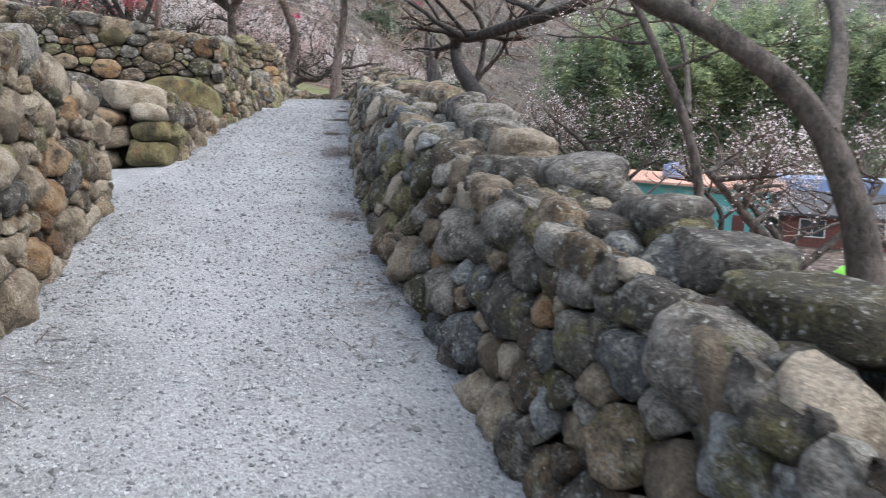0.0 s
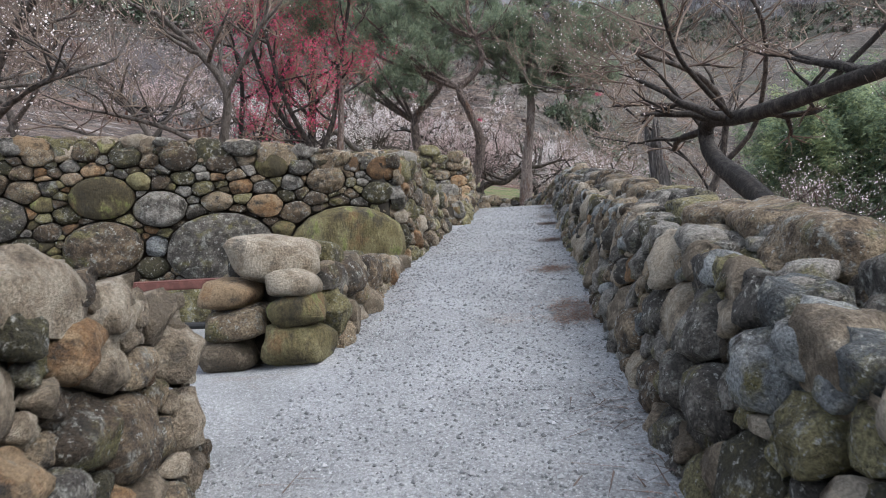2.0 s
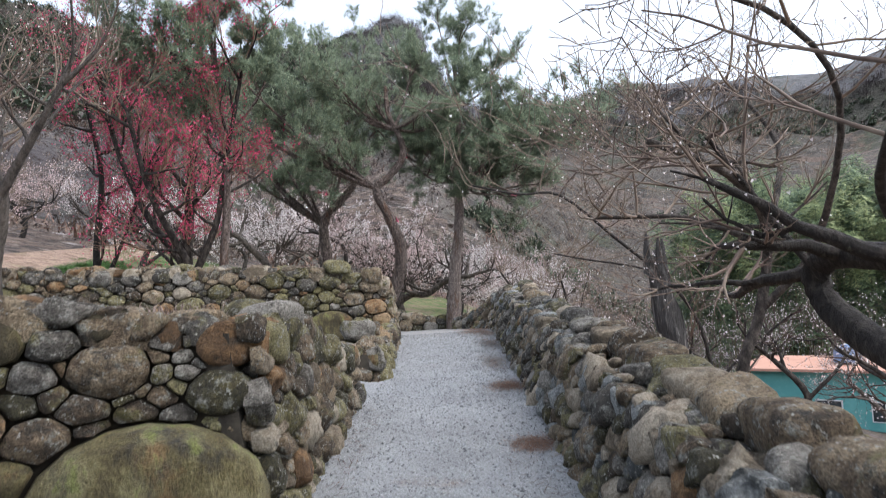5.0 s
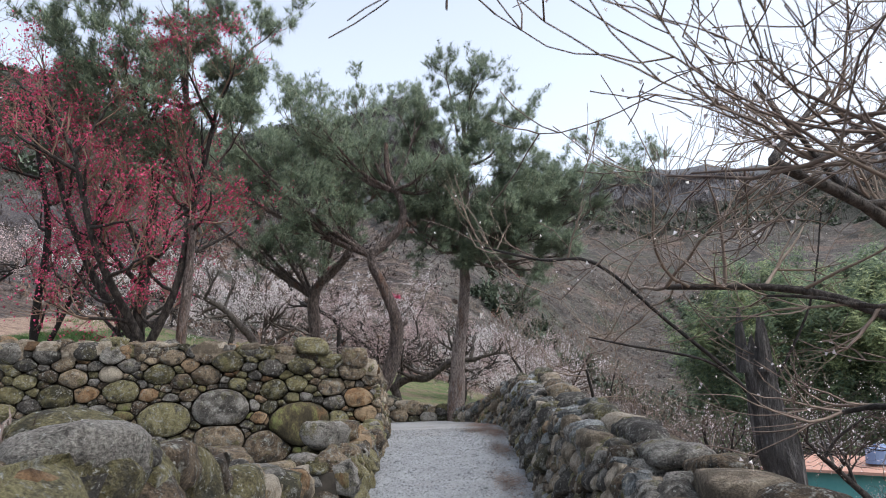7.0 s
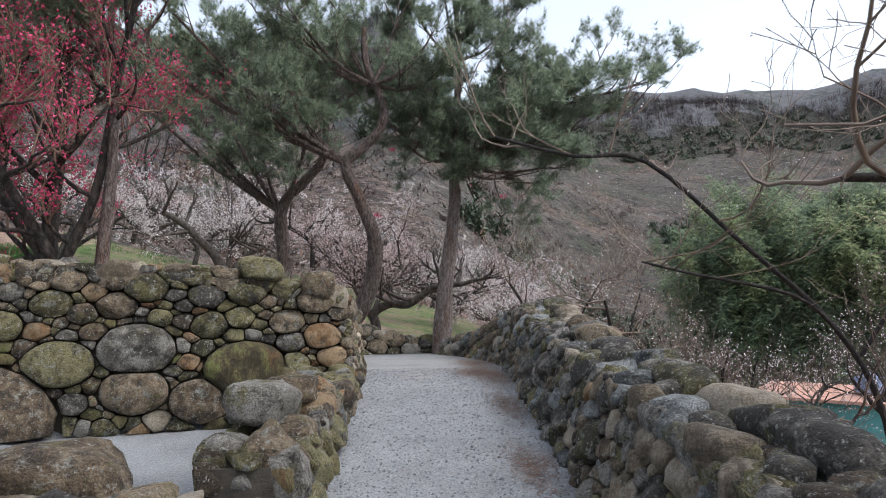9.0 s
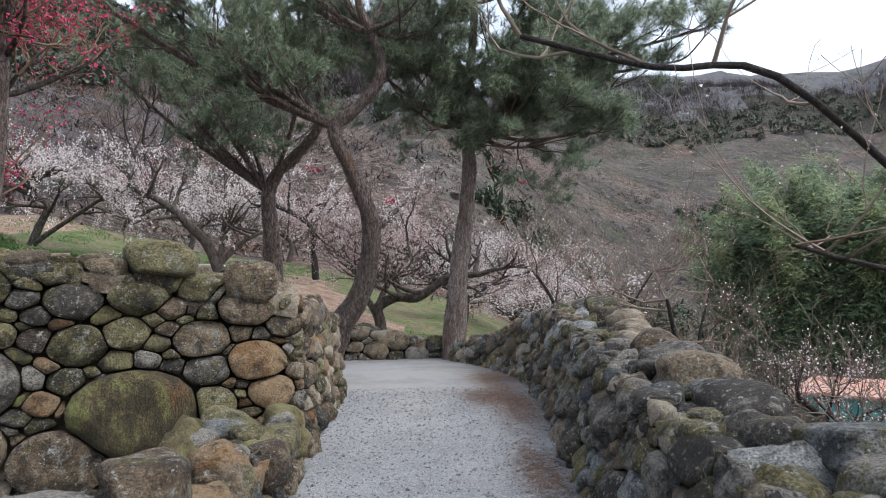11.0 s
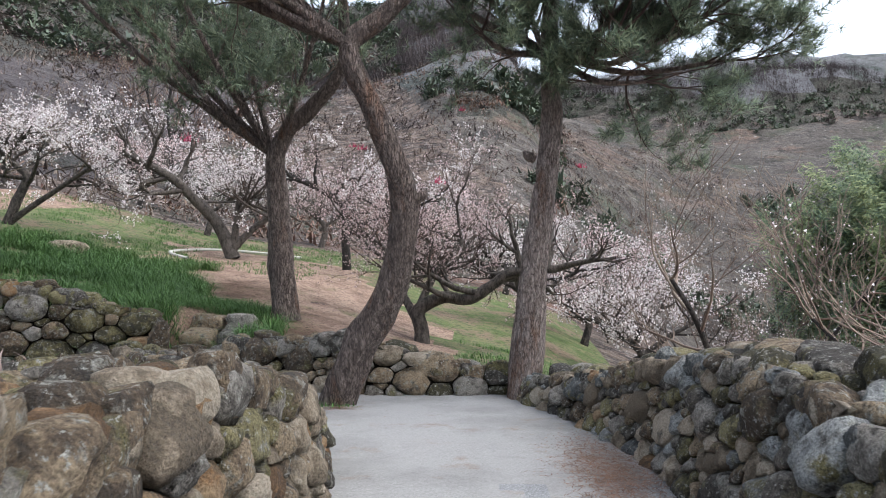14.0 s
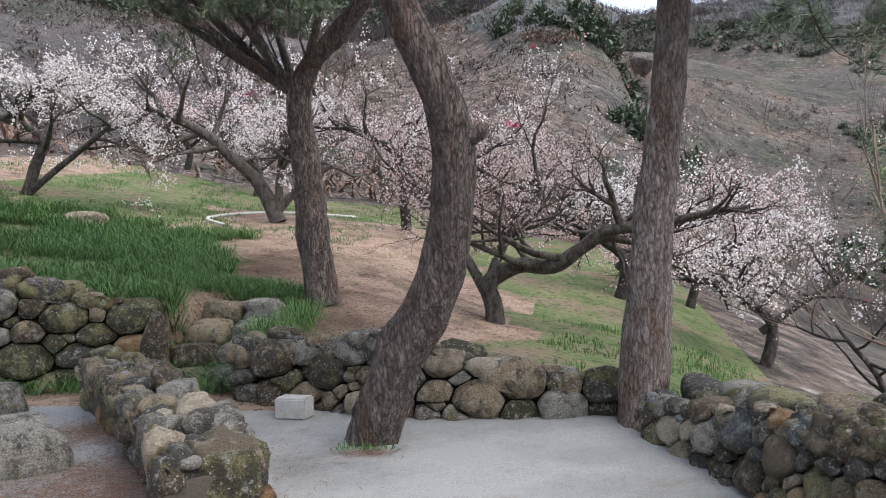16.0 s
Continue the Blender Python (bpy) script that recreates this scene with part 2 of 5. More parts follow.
# ---- building helpers ----
def link_mesh(name, verts, faces, mats, parent=None, label="", smooth=True, index=None):
    me = bpy.data.meshes.new(name)
    me.from_pydata([tuple(v) for v in verts], [], faces)
    for m in mats if isinstance(mats, (list, tuple)) else [mats]:
        me.materials.append(m)
    if index is not None:
        me.polygons.foreach_set("material_index", index)
    me.polygons.foreach_set("use_smooth", [smooth] * len(me.polygons))
    me.update()
    ob = new(name, me)
    if parent is not None:
        ob.parent = parent
    if label:
        tagged(ob, label)
    return ob


def part(name, bm, mat, parent, label="", smooth=False):
    me = bpy.data.meshes.new(name)
    bm.to_mesh(me)
    bm.free()
    me.materials.append(mat)
    if smooth:
        me.polygons.foreach_set("use_smooth", [True] * len(me.polygons))
    ob = new(name, me)
    ob.parent = parent
    if label:
        tagged(ob, label)
    return ob


def base(name, x, y, z, label, category, group="", kind="", turn=0):
    ob = new(name)
    ob.empty_display_size = 0.2
    ob.matrix_world = pose(x, y, z, 0, 0, turn)
    return tagged(ob, label, category, group, kind)


def box(bm, x0, x1, y0, y1, z0, z1, bevel=0.0):
    r = bmesh.ops.create_cube(bm, size=1.0)["verts"]
    for v in r:
        v.co = Vector((x0 + (v.co.x + 0.5) * (x1 - x0), y0 + (v.co.y + 0.5) * (y1 - y0), z0 + (v.co.z + 0.5) * (z1 - z0)))
    if bevel:
        es = {e for v in r for e in v.link_edges}
        bmesh.ops.bevel(bm, geom=list(es), offset=bevel, segments=2, affect="EDGES")
    return bm


def lerp(table, t):
    if t <= table[0][0]:
        return table[0][1]
    for (a, p), (b, q) in zip(table, table[1:]):
        if t <= b:
            return p + (q - p) * (t - a) / (b - a)
    return table[-1][1]


def step(a, b, t):
    u = min(1.0, max(0.0, (t - a) / (b - a)))
    return u * u * (3 - 2 * u)


# ---- the ground ----
RISE = [(-40, -4.0), (-8, -0.7), (0, 0.02), (1, 0.1), (3, 0.42), (6, 0.87), (9.4, 1.24), (12.2, 1.40), (15, 1.58), (17.6, 1.70), (20, 1.88), (22, 1.98), (25, 2.0), (29, 1.93), (33, 1.95)]
RIGHT = [(-8, 1.0), (0, 0.85), (2.3, 0.71), (3.4, 0.55), (5, 0.33), (7.8, 0.28), (9.5, 0.35), (13, 0.42), (17.6, 0.64), (20.4, 0.74), (22.5, 0.92), (24.3, 1.0), (26, 0.95), (27.7, 0.62), (28.8, 0.27), (29.3, 0.16), (30, 0.1)]
LEFT = [(-8, -1.2), (0, -1.36), (3.5, -1.4), (5, -1.5), (6.1, -1.6), (7.4, -1.4), (9.8, -1.41), (11.3, -1.46), (12.2, -1.4), (15.5, -1.33), (17.2, -1.12), (20.8, -1.1), (23.7, -1.16), (25.4, -1.45), (26.2, -1.7), (27.3, -2.5), (29.5, -3.6), (31, -4.4)]
A_LINE = [(-9, 9.7), (-4, 10.75), (-3, 11.0), (-2, 11.3), (-1.5, 11.55)]
HEAD_LINE = [(-9.5, 30.35), (-6.6, 30.85), (-5.0, 31.35), (-3.9, 30.5), (-3.3, 30.1)]
T_LINE = [(-9, 19.1), (-3.58, 20.15), (-2.28, 20.5), (-1.1, 20.9)]


def rise(y):
    return lerp(RISE, y)


def far_hill(x, y):
    r = math.hypot(x * 0.9, y - 12)
    az = math.atan2(x, y - 12)
    edge = 42 + 38 * step(0.12, 0.42, az)
    s = max(0.0, r - edge)
    n = noise.fractal(Vector((x * 0.008, y * 0.008, 0.3)), 1.0, 2.0, 4)
    n2 = noise.fractal(Vector((x * 0.03, y * 0.03, 4.3)), 1.0, 2.0, 3)
    spur = math.exp(-((az - 0.02) / 0.13) ** 2) * step(0, 60, s) * 8 * (1 - step(90, 190, s)) + 4 * math.exp(-((az - 0.2) / 0.16) ** 2) * step(60, 220, s)
    gully = -math.exp(-((az - 0.26) / 0.10) ** 2) * 2 * step(0, 80, s)
    top = min(s, 265)
    steep = 1.0 + 0.18 * step(0.1, 0.5, az) - 0.34 * step(-0.05, 0.35, -az)
    z = (0.175 * top + 0.00054 * top * top) * steep + spur + gully + n * 0.075 * top + n2 * 0.02 * top
    return z - 0.25 * max(0.0, s - 265)


def height(x, y):
    g = rise(y)
    # orchard slope beyond the head of the path
    back = 2.15 + 0.11 * (y - 30) - 0.14 * (x + 1.5) - 0.09 * (min(y, 36) - 30) * (1 - step(-0.5, -4.5, x))
    if x > -0.5:
        back -= 0.2 * min(x + 0.5, 40) * step(-0.5, 3, x)
    # terraces beside the path
    yA, yT = lerp(A_LINE, x), lerp(T_LINE, x)
    court = 1.0 - 0.05 * (y - 7.5)
    z = court if y > 2 else court - 0.11 * (2 - y)
    upA = 2.5 - 0.07 * (x + 2)
    z += (upA - z) * step(yA + 0.1, yA + 0.4, y)
    z += (1.74 - z) * step(13.3, 15.4, y) if x > -4 else (1.74 - z) * step(13.6, 16.0, y) * step(-7, -4, x)
    upT = 3.0 - 0.06 * (x + 2) - 1.0 * step(22.4, 24.2, y)
    z += (upT - z) * step(yT + 0.12, yT + 0.45, y)
    z += (1.96 - z) * step(24.2 if x < -2.4 else 25.0, 24.9 if x < -2.4 else 25.8, y) if x > -4.5 else (1.96 - z) * step(24.2, 25.6, y) * step(-9.5, -7.5, x)
    stair = step(-5.2, -4.95, x) * (1 - step(-3.95, -3.75, x))
    foot = lerp(HEAD_LINE, x)
    z += (back - z) * (step(foot, foot + 0.4, y) * (1 - stair) + stair * min(1.0, max(0.0, (y - 30.9) / 1.8)))
    if x < -9:
        z += 0.12 * (-9 - x)
    left = z
    # falling ground outside the retaining wall
    xr = lerp(RIGHT, y)
    d = max(0.0, x - xr - 0.3)
    right = max(-6.8, g - 0.7 * step(0, 0.5, d) - 0.30 * d)
    if y > 29.5:
        right = right + (max(-6.8, back) - right) * step(29.6, 31, y) * (1 - step(4, 10, x))
    xl = lerp(LEFT, y)
    if y > 29.9:
        z = left + (right - left) * step(0.1, 6.0, x)
    elif x > xr:
        z = g + (right - g) * step(0.12, 0.4, x - xr)
    elif x < xl:
        z = g + (left - g) * step(0.15, 0.45, xl - x)
    else:
        z = g
    if y < -3:
        z = min(z, g + 0.5) if x < 0 else z
    return z + far_hill(x, y)


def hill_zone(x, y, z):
    """What covers the far hillside: 0 dry spur, 1 grey-green slope, 2 leafless wood, 3 pine plantation, 4 far ridge
    with haze put into its colour.
    """
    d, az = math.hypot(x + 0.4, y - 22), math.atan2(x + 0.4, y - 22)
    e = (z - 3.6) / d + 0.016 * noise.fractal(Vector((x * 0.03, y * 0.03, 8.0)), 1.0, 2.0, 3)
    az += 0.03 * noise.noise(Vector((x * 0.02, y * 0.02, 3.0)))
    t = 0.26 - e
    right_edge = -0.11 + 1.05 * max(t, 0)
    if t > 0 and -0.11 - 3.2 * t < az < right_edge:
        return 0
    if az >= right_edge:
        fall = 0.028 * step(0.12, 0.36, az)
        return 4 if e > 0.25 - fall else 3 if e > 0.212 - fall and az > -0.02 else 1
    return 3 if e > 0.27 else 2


def axis(parts):
    out = []
    for a, b, s in parts:
        n = max(1, round((b - a) / s))
        out += [a + (b - a) * i / n for i in range(n)]
    return out + [parts[-1][1]]


def build_ground():
    xs = axis([(-900, -300, 60), (-300, -80, 10), (-80, -30, 3), (-30, -10, 0.8), (-10, 3.2, 0.16), (3.2, 12, 0.6), (12, 90, 2.5), (90, 300, 10), (300, 900, 60)])
    ys = axis([(-500, -60, 60), (-60, -10, 4), (-10, -2, 0.5), (-2, 34, 0.16), (34, 60, 0.7), (60, 120, 2.5), (120, 400, 7), (400, 1000, 60)])
    verts = [(x, y, height(x, y)) for y in ys for x in xs]
    w = len(xs)
    faces, index = [], []
    for j in range(len(ys) - 1):
        for i in range(w - 1):
            faces.append((j * w + i, j * w + i + 1, (j + 1) * w + i + 1, (j + 1) * w + i))
            x, y = (xs[i] + xs[i + 1]) / 2, (ys[j] + ys[j + 1]) / 2
            xl, xr = lerp(LEFT, y) - 0.2, lerp(RIGHT, y) + 0.2
            k = 4
            if -6 < y < 29.9 and xl < x < xr:
                k = 0 if y + 2.2 * noise.noise(Vector((x * 1.3, y * 0.9, 5.0))) < 24.0 else 1
            elif y < 30 and -9 < x <= xl:
                yA, yT = lerp(A_LINE, x), lerp(T_LINE, x)
                if y < yA + 0.2 or 15.8 < y < yT + 0.2 or 26.4 < y < 30.2:
                    k = 0
                else:
                    k = 2
            elif -16 < x < 3 and 29.9 <= y < 46:
                dx = x + 3.5 + 0.35 * (y - 33) + 0.8 * math.sin(y * 0.9)
                k = 2 if (-3.2 < dx and x < -1.0 + 0.4 * math.sin(y * 2.3) - 0.5 * max(0, y - 36) and y < 42) or x < -13 else 3
            elif xr <= x < 6 and y < 34:
                k = 2
            elif -30 < x <= -9 and -5 < y < 46:
                k = 4
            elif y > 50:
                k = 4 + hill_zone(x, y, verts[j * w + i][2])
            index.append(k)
    ob = link_mesh("ground", verts, faces, [GRAVEL, PAD, NEEDLES, TURF, DRYGRASS, HILL_GREY, HILL_WOOD, HILL_PINE, HILL_HAZED], index=index)
    return tagged(ob, "hillside ground with a pale gravel path and terraces", "ground", kind="structure")


build_ground()

# ---- dry-stone walls ----
SEG = 18


def sites_on(W, top, sizes, rng, big, stretch):
    pts = [(u / stretch, v, r, m) for u, v, r, m in big]
    grid = collections.defaultdict(list)
    cell = 0.3

    def put(p):
        grid[(int(p[0] / cell), int(p[1] / cell))].append(p)

    for p in pts:
        put(p)
    tall = sum(top(W * k / 8) for k in range(9)) / 9
    for r0, tries in sizes:
        for _ in range(int(tries * W * max(1.0, 1.6 * tall))):
            u = rng.uniform(0, W)
            t = top(u)
            r = r0 * rng.uniform(0.82, 1.18)
            v = rng.uniform(min(0.4 * r, t * 0.5), max(t - 0.35 * r, t * 0.5))
            a = u / stretch
            i, j = int(a / cell), int(v / cell)
            ok = True
            for di in (-2, -1, 0, 1, 2):
                for dj in (-2, -1, 0, 1, 2):
                    for q in grid.get((i + di, j + dj), ()):
                        if (q[0] - a) ** 2 + (q[1] - v) ** 2 < (0.86 * (q[2] + r)) ** 2:
                            ok = False
            if ok:
                p = (a, v, r, None)
                pts.append(p)
                put(p)
    return pts


def pick(mix, rng):
    t = rng.random() * sum(w for _, w in mix)
    for k, w in mix:
        t -= w
        if t <= 0:
            return k
    return mix[-1][0]


def face_stones(out, place, W, top, sizes, mix, seed, big=(), stretch=1.35, bulge=0.42, joint=0.02, lumps=1.5, uneven=1.0):
    """Fitted rounded stones over a wall face; place(u, v, d) gives the point u along, v up and d out of the face."""
    rng = random.Random(seed)
    pts = sites_on(W, top, sizes, rng, big, stretch)
    arr = np.array([(a, v, r) for a, v, r, _ in pts])
    for i, (a, v, r, m) in enumerate(pts):
        d = arr[:, :2] - arr[i, :2]
        dist = np.hypot(d[:, 0], d[:, 1])
        near = np.nonzero((dist > 1e-6) & (dist < (r + arr[:, 2]) * 1.9))[0]
        rad = []
        t = top(a * stretch) + 0.04
        for k in range(SEG):
            ang = 2 * math.pi * (k + 0.5) / SEG
            c, s = math.cos(ang), math.sin(ang)
            lim = max(2.4 * r, 0.17) if m is None else 1.75 * r
            for j in near:
                dot = d[j, 0] * c + d[j, 1] * s
                if dot > 1e-6:
                    lim = min(lim, (dist[j] ** 2 + r * r - arr[j, 2] ** 2) / 2 / dot)
            if s > 0:
                lim = min(lim, max(0.3 * r, (t - v) / s))
            else:
                lim = min(lim, max(0.3 * r, (v + 0.06) / -s)) if s < 0 else lim
            lim = max(lim, 0.25 * r)
            if c > 0:
                lim = min(lim, max(0.25 * r, (W / stretch - a) / c))
            elif c < 0:
                lim = min(lim, max(0.25 * r, a / -c))
            rad.append(lim)
        rad = np.array(rad)
        soft = 0.1 * np.roll(rad, 1) + 0.8 * rad + 0.1 * np.roll(rad, -1)
        rad = np.minimum(rad * 1.02, soft) * (1 - joint) - 0.003
        if rad.max() < 0.018:
            continue
        size = float(rad.mean())
        b = size * bulge * rng.uniform(0.8, 1.6)
        tu, tv = rng.uniform(-0.22, 0.22), rng.uniform(-0.25, 0.15)
        shift = rng.uniform(-0.02, 0.025) * uneven + (0.02 if m is not None else 0)
        verts, faces = [], []
        nz = Vector((rng.uniform(0, 50), rng.uniform(0, 50), rng.uniform(0, 50)))
        cuts = []
        for _ in range(4):
            cut = Vector((rng.gauss(0, 1), rng.gauss(0, 1), abs(rng.gauss(0.5, 0.4)))).normalized()
            cuts.append((cut, size * rng.uniform(0.5, 0.8) * (0.5 + 0.5 * math.hypot(cut.x, cut.y)) if m is None else size))
        for q, ring_depth in ((0.82, -min(0.16, size * 1.2)), (1.0, -0.1 * b), (0.97, 0.42 * b), (0.82, 0.84 * b), (0.46, 1.0 * b)):
            for k in range(SEG):
                dep = ring_depth
                ang = 2 * math.pi * (k + 0.5) / SEG
                du, dv = math.cos(ang) * rad[k] * q, math.sin(ang) * rad[k] * q
                n = noise.noise(nz + Vector((du, dv, dep)) * (1.6 / max(size, 0.05))) * 0.16 * size * lumps if dep > -0.11 * b else 0
                if dep > 0:
                    for cut, lim in cuts:
                        over = cut.x * du + cut.y * dv + cut.z * dep - lim
                        if over > 0:
                            du, dv, dep = du - cut.x * over * 0.5, dv - cut.y * over * 0.5, dep - cut.z * over
                verts.append(place((a + du) * stretch, v + dv, shift + dep + tu * du * (dep > 0) + tv * dv * (dep > 0) + n))
        verts.append(place(a * stretch, v, shift + 1.05 * b))
        for ring in range(4):
            for k in range(SEG):
                k2 = (k + 1) % SEG
                faces.append((ring * SEG + k, ring * SEG + k2, (ring + 1) * SEG + k2, (ring + 1) * SEG + k))
        for k in range(SEG):
            faces.append((4 * SEG + k, 4 * SEG + (k + 1) % SEG, 5 * SEG))
        out.append((verts, faces, pick(mix, rng) if m is None else m))


def boulder(out, centre, size, turn, seed, m, flat=0.75, fine=3):
    """A loose rounded boulder, size in metres along x, y and z."""
    r = random.Random(seed)
    bm = bmesh.new()
    bmesh.ops.create_icosphere(bm, subdivisions=fine, radius=0.5)
    nz = Vector((r.uniform(0, 60), r.uniform(0, 60), r.uniform(0, 60)))
    rot = Matrix.Rotation(radians(turn), 3, "Z") @ Matrix.Rotation(r.uniform(-0.15, 0.15), 3, "X") @ Matrix.Rotation(r.uniform(-0.15, 0.15), 3, "Y")
    cuts = [(Vector((r.gauss(0, 1), r.gauss(0, 1), r.gauss(0, 1))).normalized(), r.uniform(0.33, 0.45)) for _ in range(6)]
    for v in bm.verts:
        p = v.co.copy()
        for cut, lim in cuts:
            over = p.dot(cut) - lim
            if over > 0:
                p -= cut * over * 0.9
        for k in range(3):
            p[k] = math.copysign((abs(p[k]) * 2) ** flat / 2, p[k])
        p *= 1 + 0.22 * noise.noise(nz + p * 2.2) + 0.08 * noise.noise(nz + p * 5.5)
        v.co = rot @ Vector((p.x * size[0], p.y * size[1], p.z * size[2])) + Vector(centre)
    bm.verts.ensure_lookup_table()
    out.append(([v.co.copy() for v in bm.verts], [[v.index for v in f.verts] for f in bm.faces], m))
    bm.free()


def close_wall(name, label, core, stones, keep=300):
    """The wall: an earth core with its stones as parts, those farthest from the path joined."""
    verts, faces = core
    wall = link_mesh(name, verts, faces, SOIL, smooth=False)
    tagged(wall, label, "stone wall", kind="structure")

    def off(s):
        c = sum(s[0], Vector()) / len(s[0])
        return abs(c.x + 0.4) + 0.15 * max(0, c.y - 22)

    stones.sort(key=off)
    for vs, fs, m in stones[:keep]:
        c = sum(vs, Vector()) / len(vs)
        ob = link_mesh("stone", [v - c for v in vs], fs, STONES[False][m], wall)
        ob.location = c
    rest = stones[keep:]
    if rest:
        allv, allf, idx = [], [], []
        for vs, fs, m in rest:
            o = len(allv)
            allv += vs
            allf += [[i + o for i in f] for f in fs]
            idx += [m] * len(fs)
        tagged(link_mesh("rubble_stones", allv, allf, STONES[True], wall, index=idx), kind="stuff")
    return wall


def prism(line, low, high, back, lip):
    """A core along line [(x, y)], from z low(i) to high(i), reaching back metres along the given normal (nx, ny)(i)."""
    verts, faces = [], []
    for i, (x, y) in enumerate(line):
        nx, ny = back(i)
        verts += [Vector((x, y, low(i))), Vector((x + nx * lip(i), y + ny * lip(i), high(i))), Vector((x + nx * (1 + lip(i)), y + ny * (1 + lip(i)), high(i))), Vector((x + nx, y + ny, low(i)))]
    for i in range(len(line) - 1):
        a, b = 4 * i, 4 * i + 4
        for k in range(4):
            k2 = (k + 1) % 4
            faces.append((a + k, b + k, b + k2, a + k2))
    e = 4 * (len(line) - 1)
    faces += [(0, 1, 2, 3), (e + 3, e + 2, e + 1, e)]
    return verts, faces


def arc(line):
    s = [0.0]
    for p, q in zip(line, line[1:]):
        s.append(s[-1] + math.hypot(q[0] - p[0], q[1] - p[1]))
    return s


def run(line, ground, batter, thick):
    """Mappings for a wall whose visible foot follows line; the body lies to the left of its direction."""
    s = arc(line)
    tx, ty = list(zip(s, [p[0] for p in line])), list(zip(s, [p[1] for p in line]))

    def at(u):
        x, y = lerp(tx, u), lerp(ty, u)
        e = 0.12
        dx, dy = lerp(tx, min(u + e, s[-1])) - lerp(tx, max(u - e, 0)), lerp(ty, min(u + e, s[-1])) - lerp(ty, max(u - e, 0))
        l = math.hypot(dx, dy) or 1
        return x, y, -dy / l, dx / l

    def face(u, v, d):
        x, y, nx, ny = at(min(max(u, 0), s[-1]))
        over = u - min(max(u, 0), s[-1])
        k = batter * v - d
        return Vector((x + nx * k + ny * over, y + ny * k - nx * over, ground(x, y) + v))

    def crown(top):
        def f(u, v, d):
            x, y, nx, ny = at(min(max(u, 0), s[-1]))
            k = batter * top(u) + v
            return Vector((x + nx * k, y + ny * k, ground(x, y) + top(u) + d - 0.05))
        return f
    return s[-1], at, face, crown


def crown_boulders(out, W, at, ground, top, batter, width, sizes, mix, seed):
    """Rounded boulders bedded loosely along the top of a wall; sizes: (width, number per metre)."""
    r = random.Random(seed)
    put = []
    for size, per in sizes:
        for _ in range(int(per * W * 4)):
            if sum(1 for q in put if q[3] == size) >= per * W:
                break
            u, v, s = r.uniform(0.05, W - 0.05), r.uniform(0.04, max(0.05, width - 0.1)), size * r.uniform(0.75, 1.3)
            if any(((q[0] - u) / 1.25) ** 2 + (q[1] - v) ** 2 < (0.42 * (q[2] + s)) ** 2 for q in put):
                continue
            put.append((u, v, s, size))
            x, y, nx, ny = at(u)
            k = batter * top(u) + v
            z = ground(x, y) + top(u)
            tall = s * r.uniform(0.5, 0.75)
            boulder(out, (x + nx * k, y + ny * k, z + 0.1 * tall), (s * 1.35, s, tall), math.degrees(math.atan2(-nx, ny)) + r.uniform(-35, 35), seed * 1000 + len(put), pick(mix, r), 0.72, 3 if s > 0.3 else 2)


def crown_row(out, W, at, ground, top, batter, v, mix, seed):
    """Long rounded boulders laid end to end along the outer edge of a crown."""
    r = random.Random(seed)
    u, n = 0.1, 0
    while u < W - 0.2:
        length = r.uniform(0.34, 0.72)
        x, y, nx, ny = at(min(u + length / 2, W))
        k = batter * top(u) + v + r.uniform(-0.06, 0.05)
        wide, tall = r.uniform(0.3, 0.42), r.uniform(0.2, 0.3)
        boulder(out, (x + nx * k, y + ny * k, ground(x, y) + top(u) + 0.15 * tall), (length * 1.12, wide, tall), math.degrees(math.atan2(-nx, ny)) + r.uniform(-12, 12), seed * 1000 + n, pick(mix, r), 0.68, 3)
        u += length * r.uniform(0.92, 1.2)
        n += 1


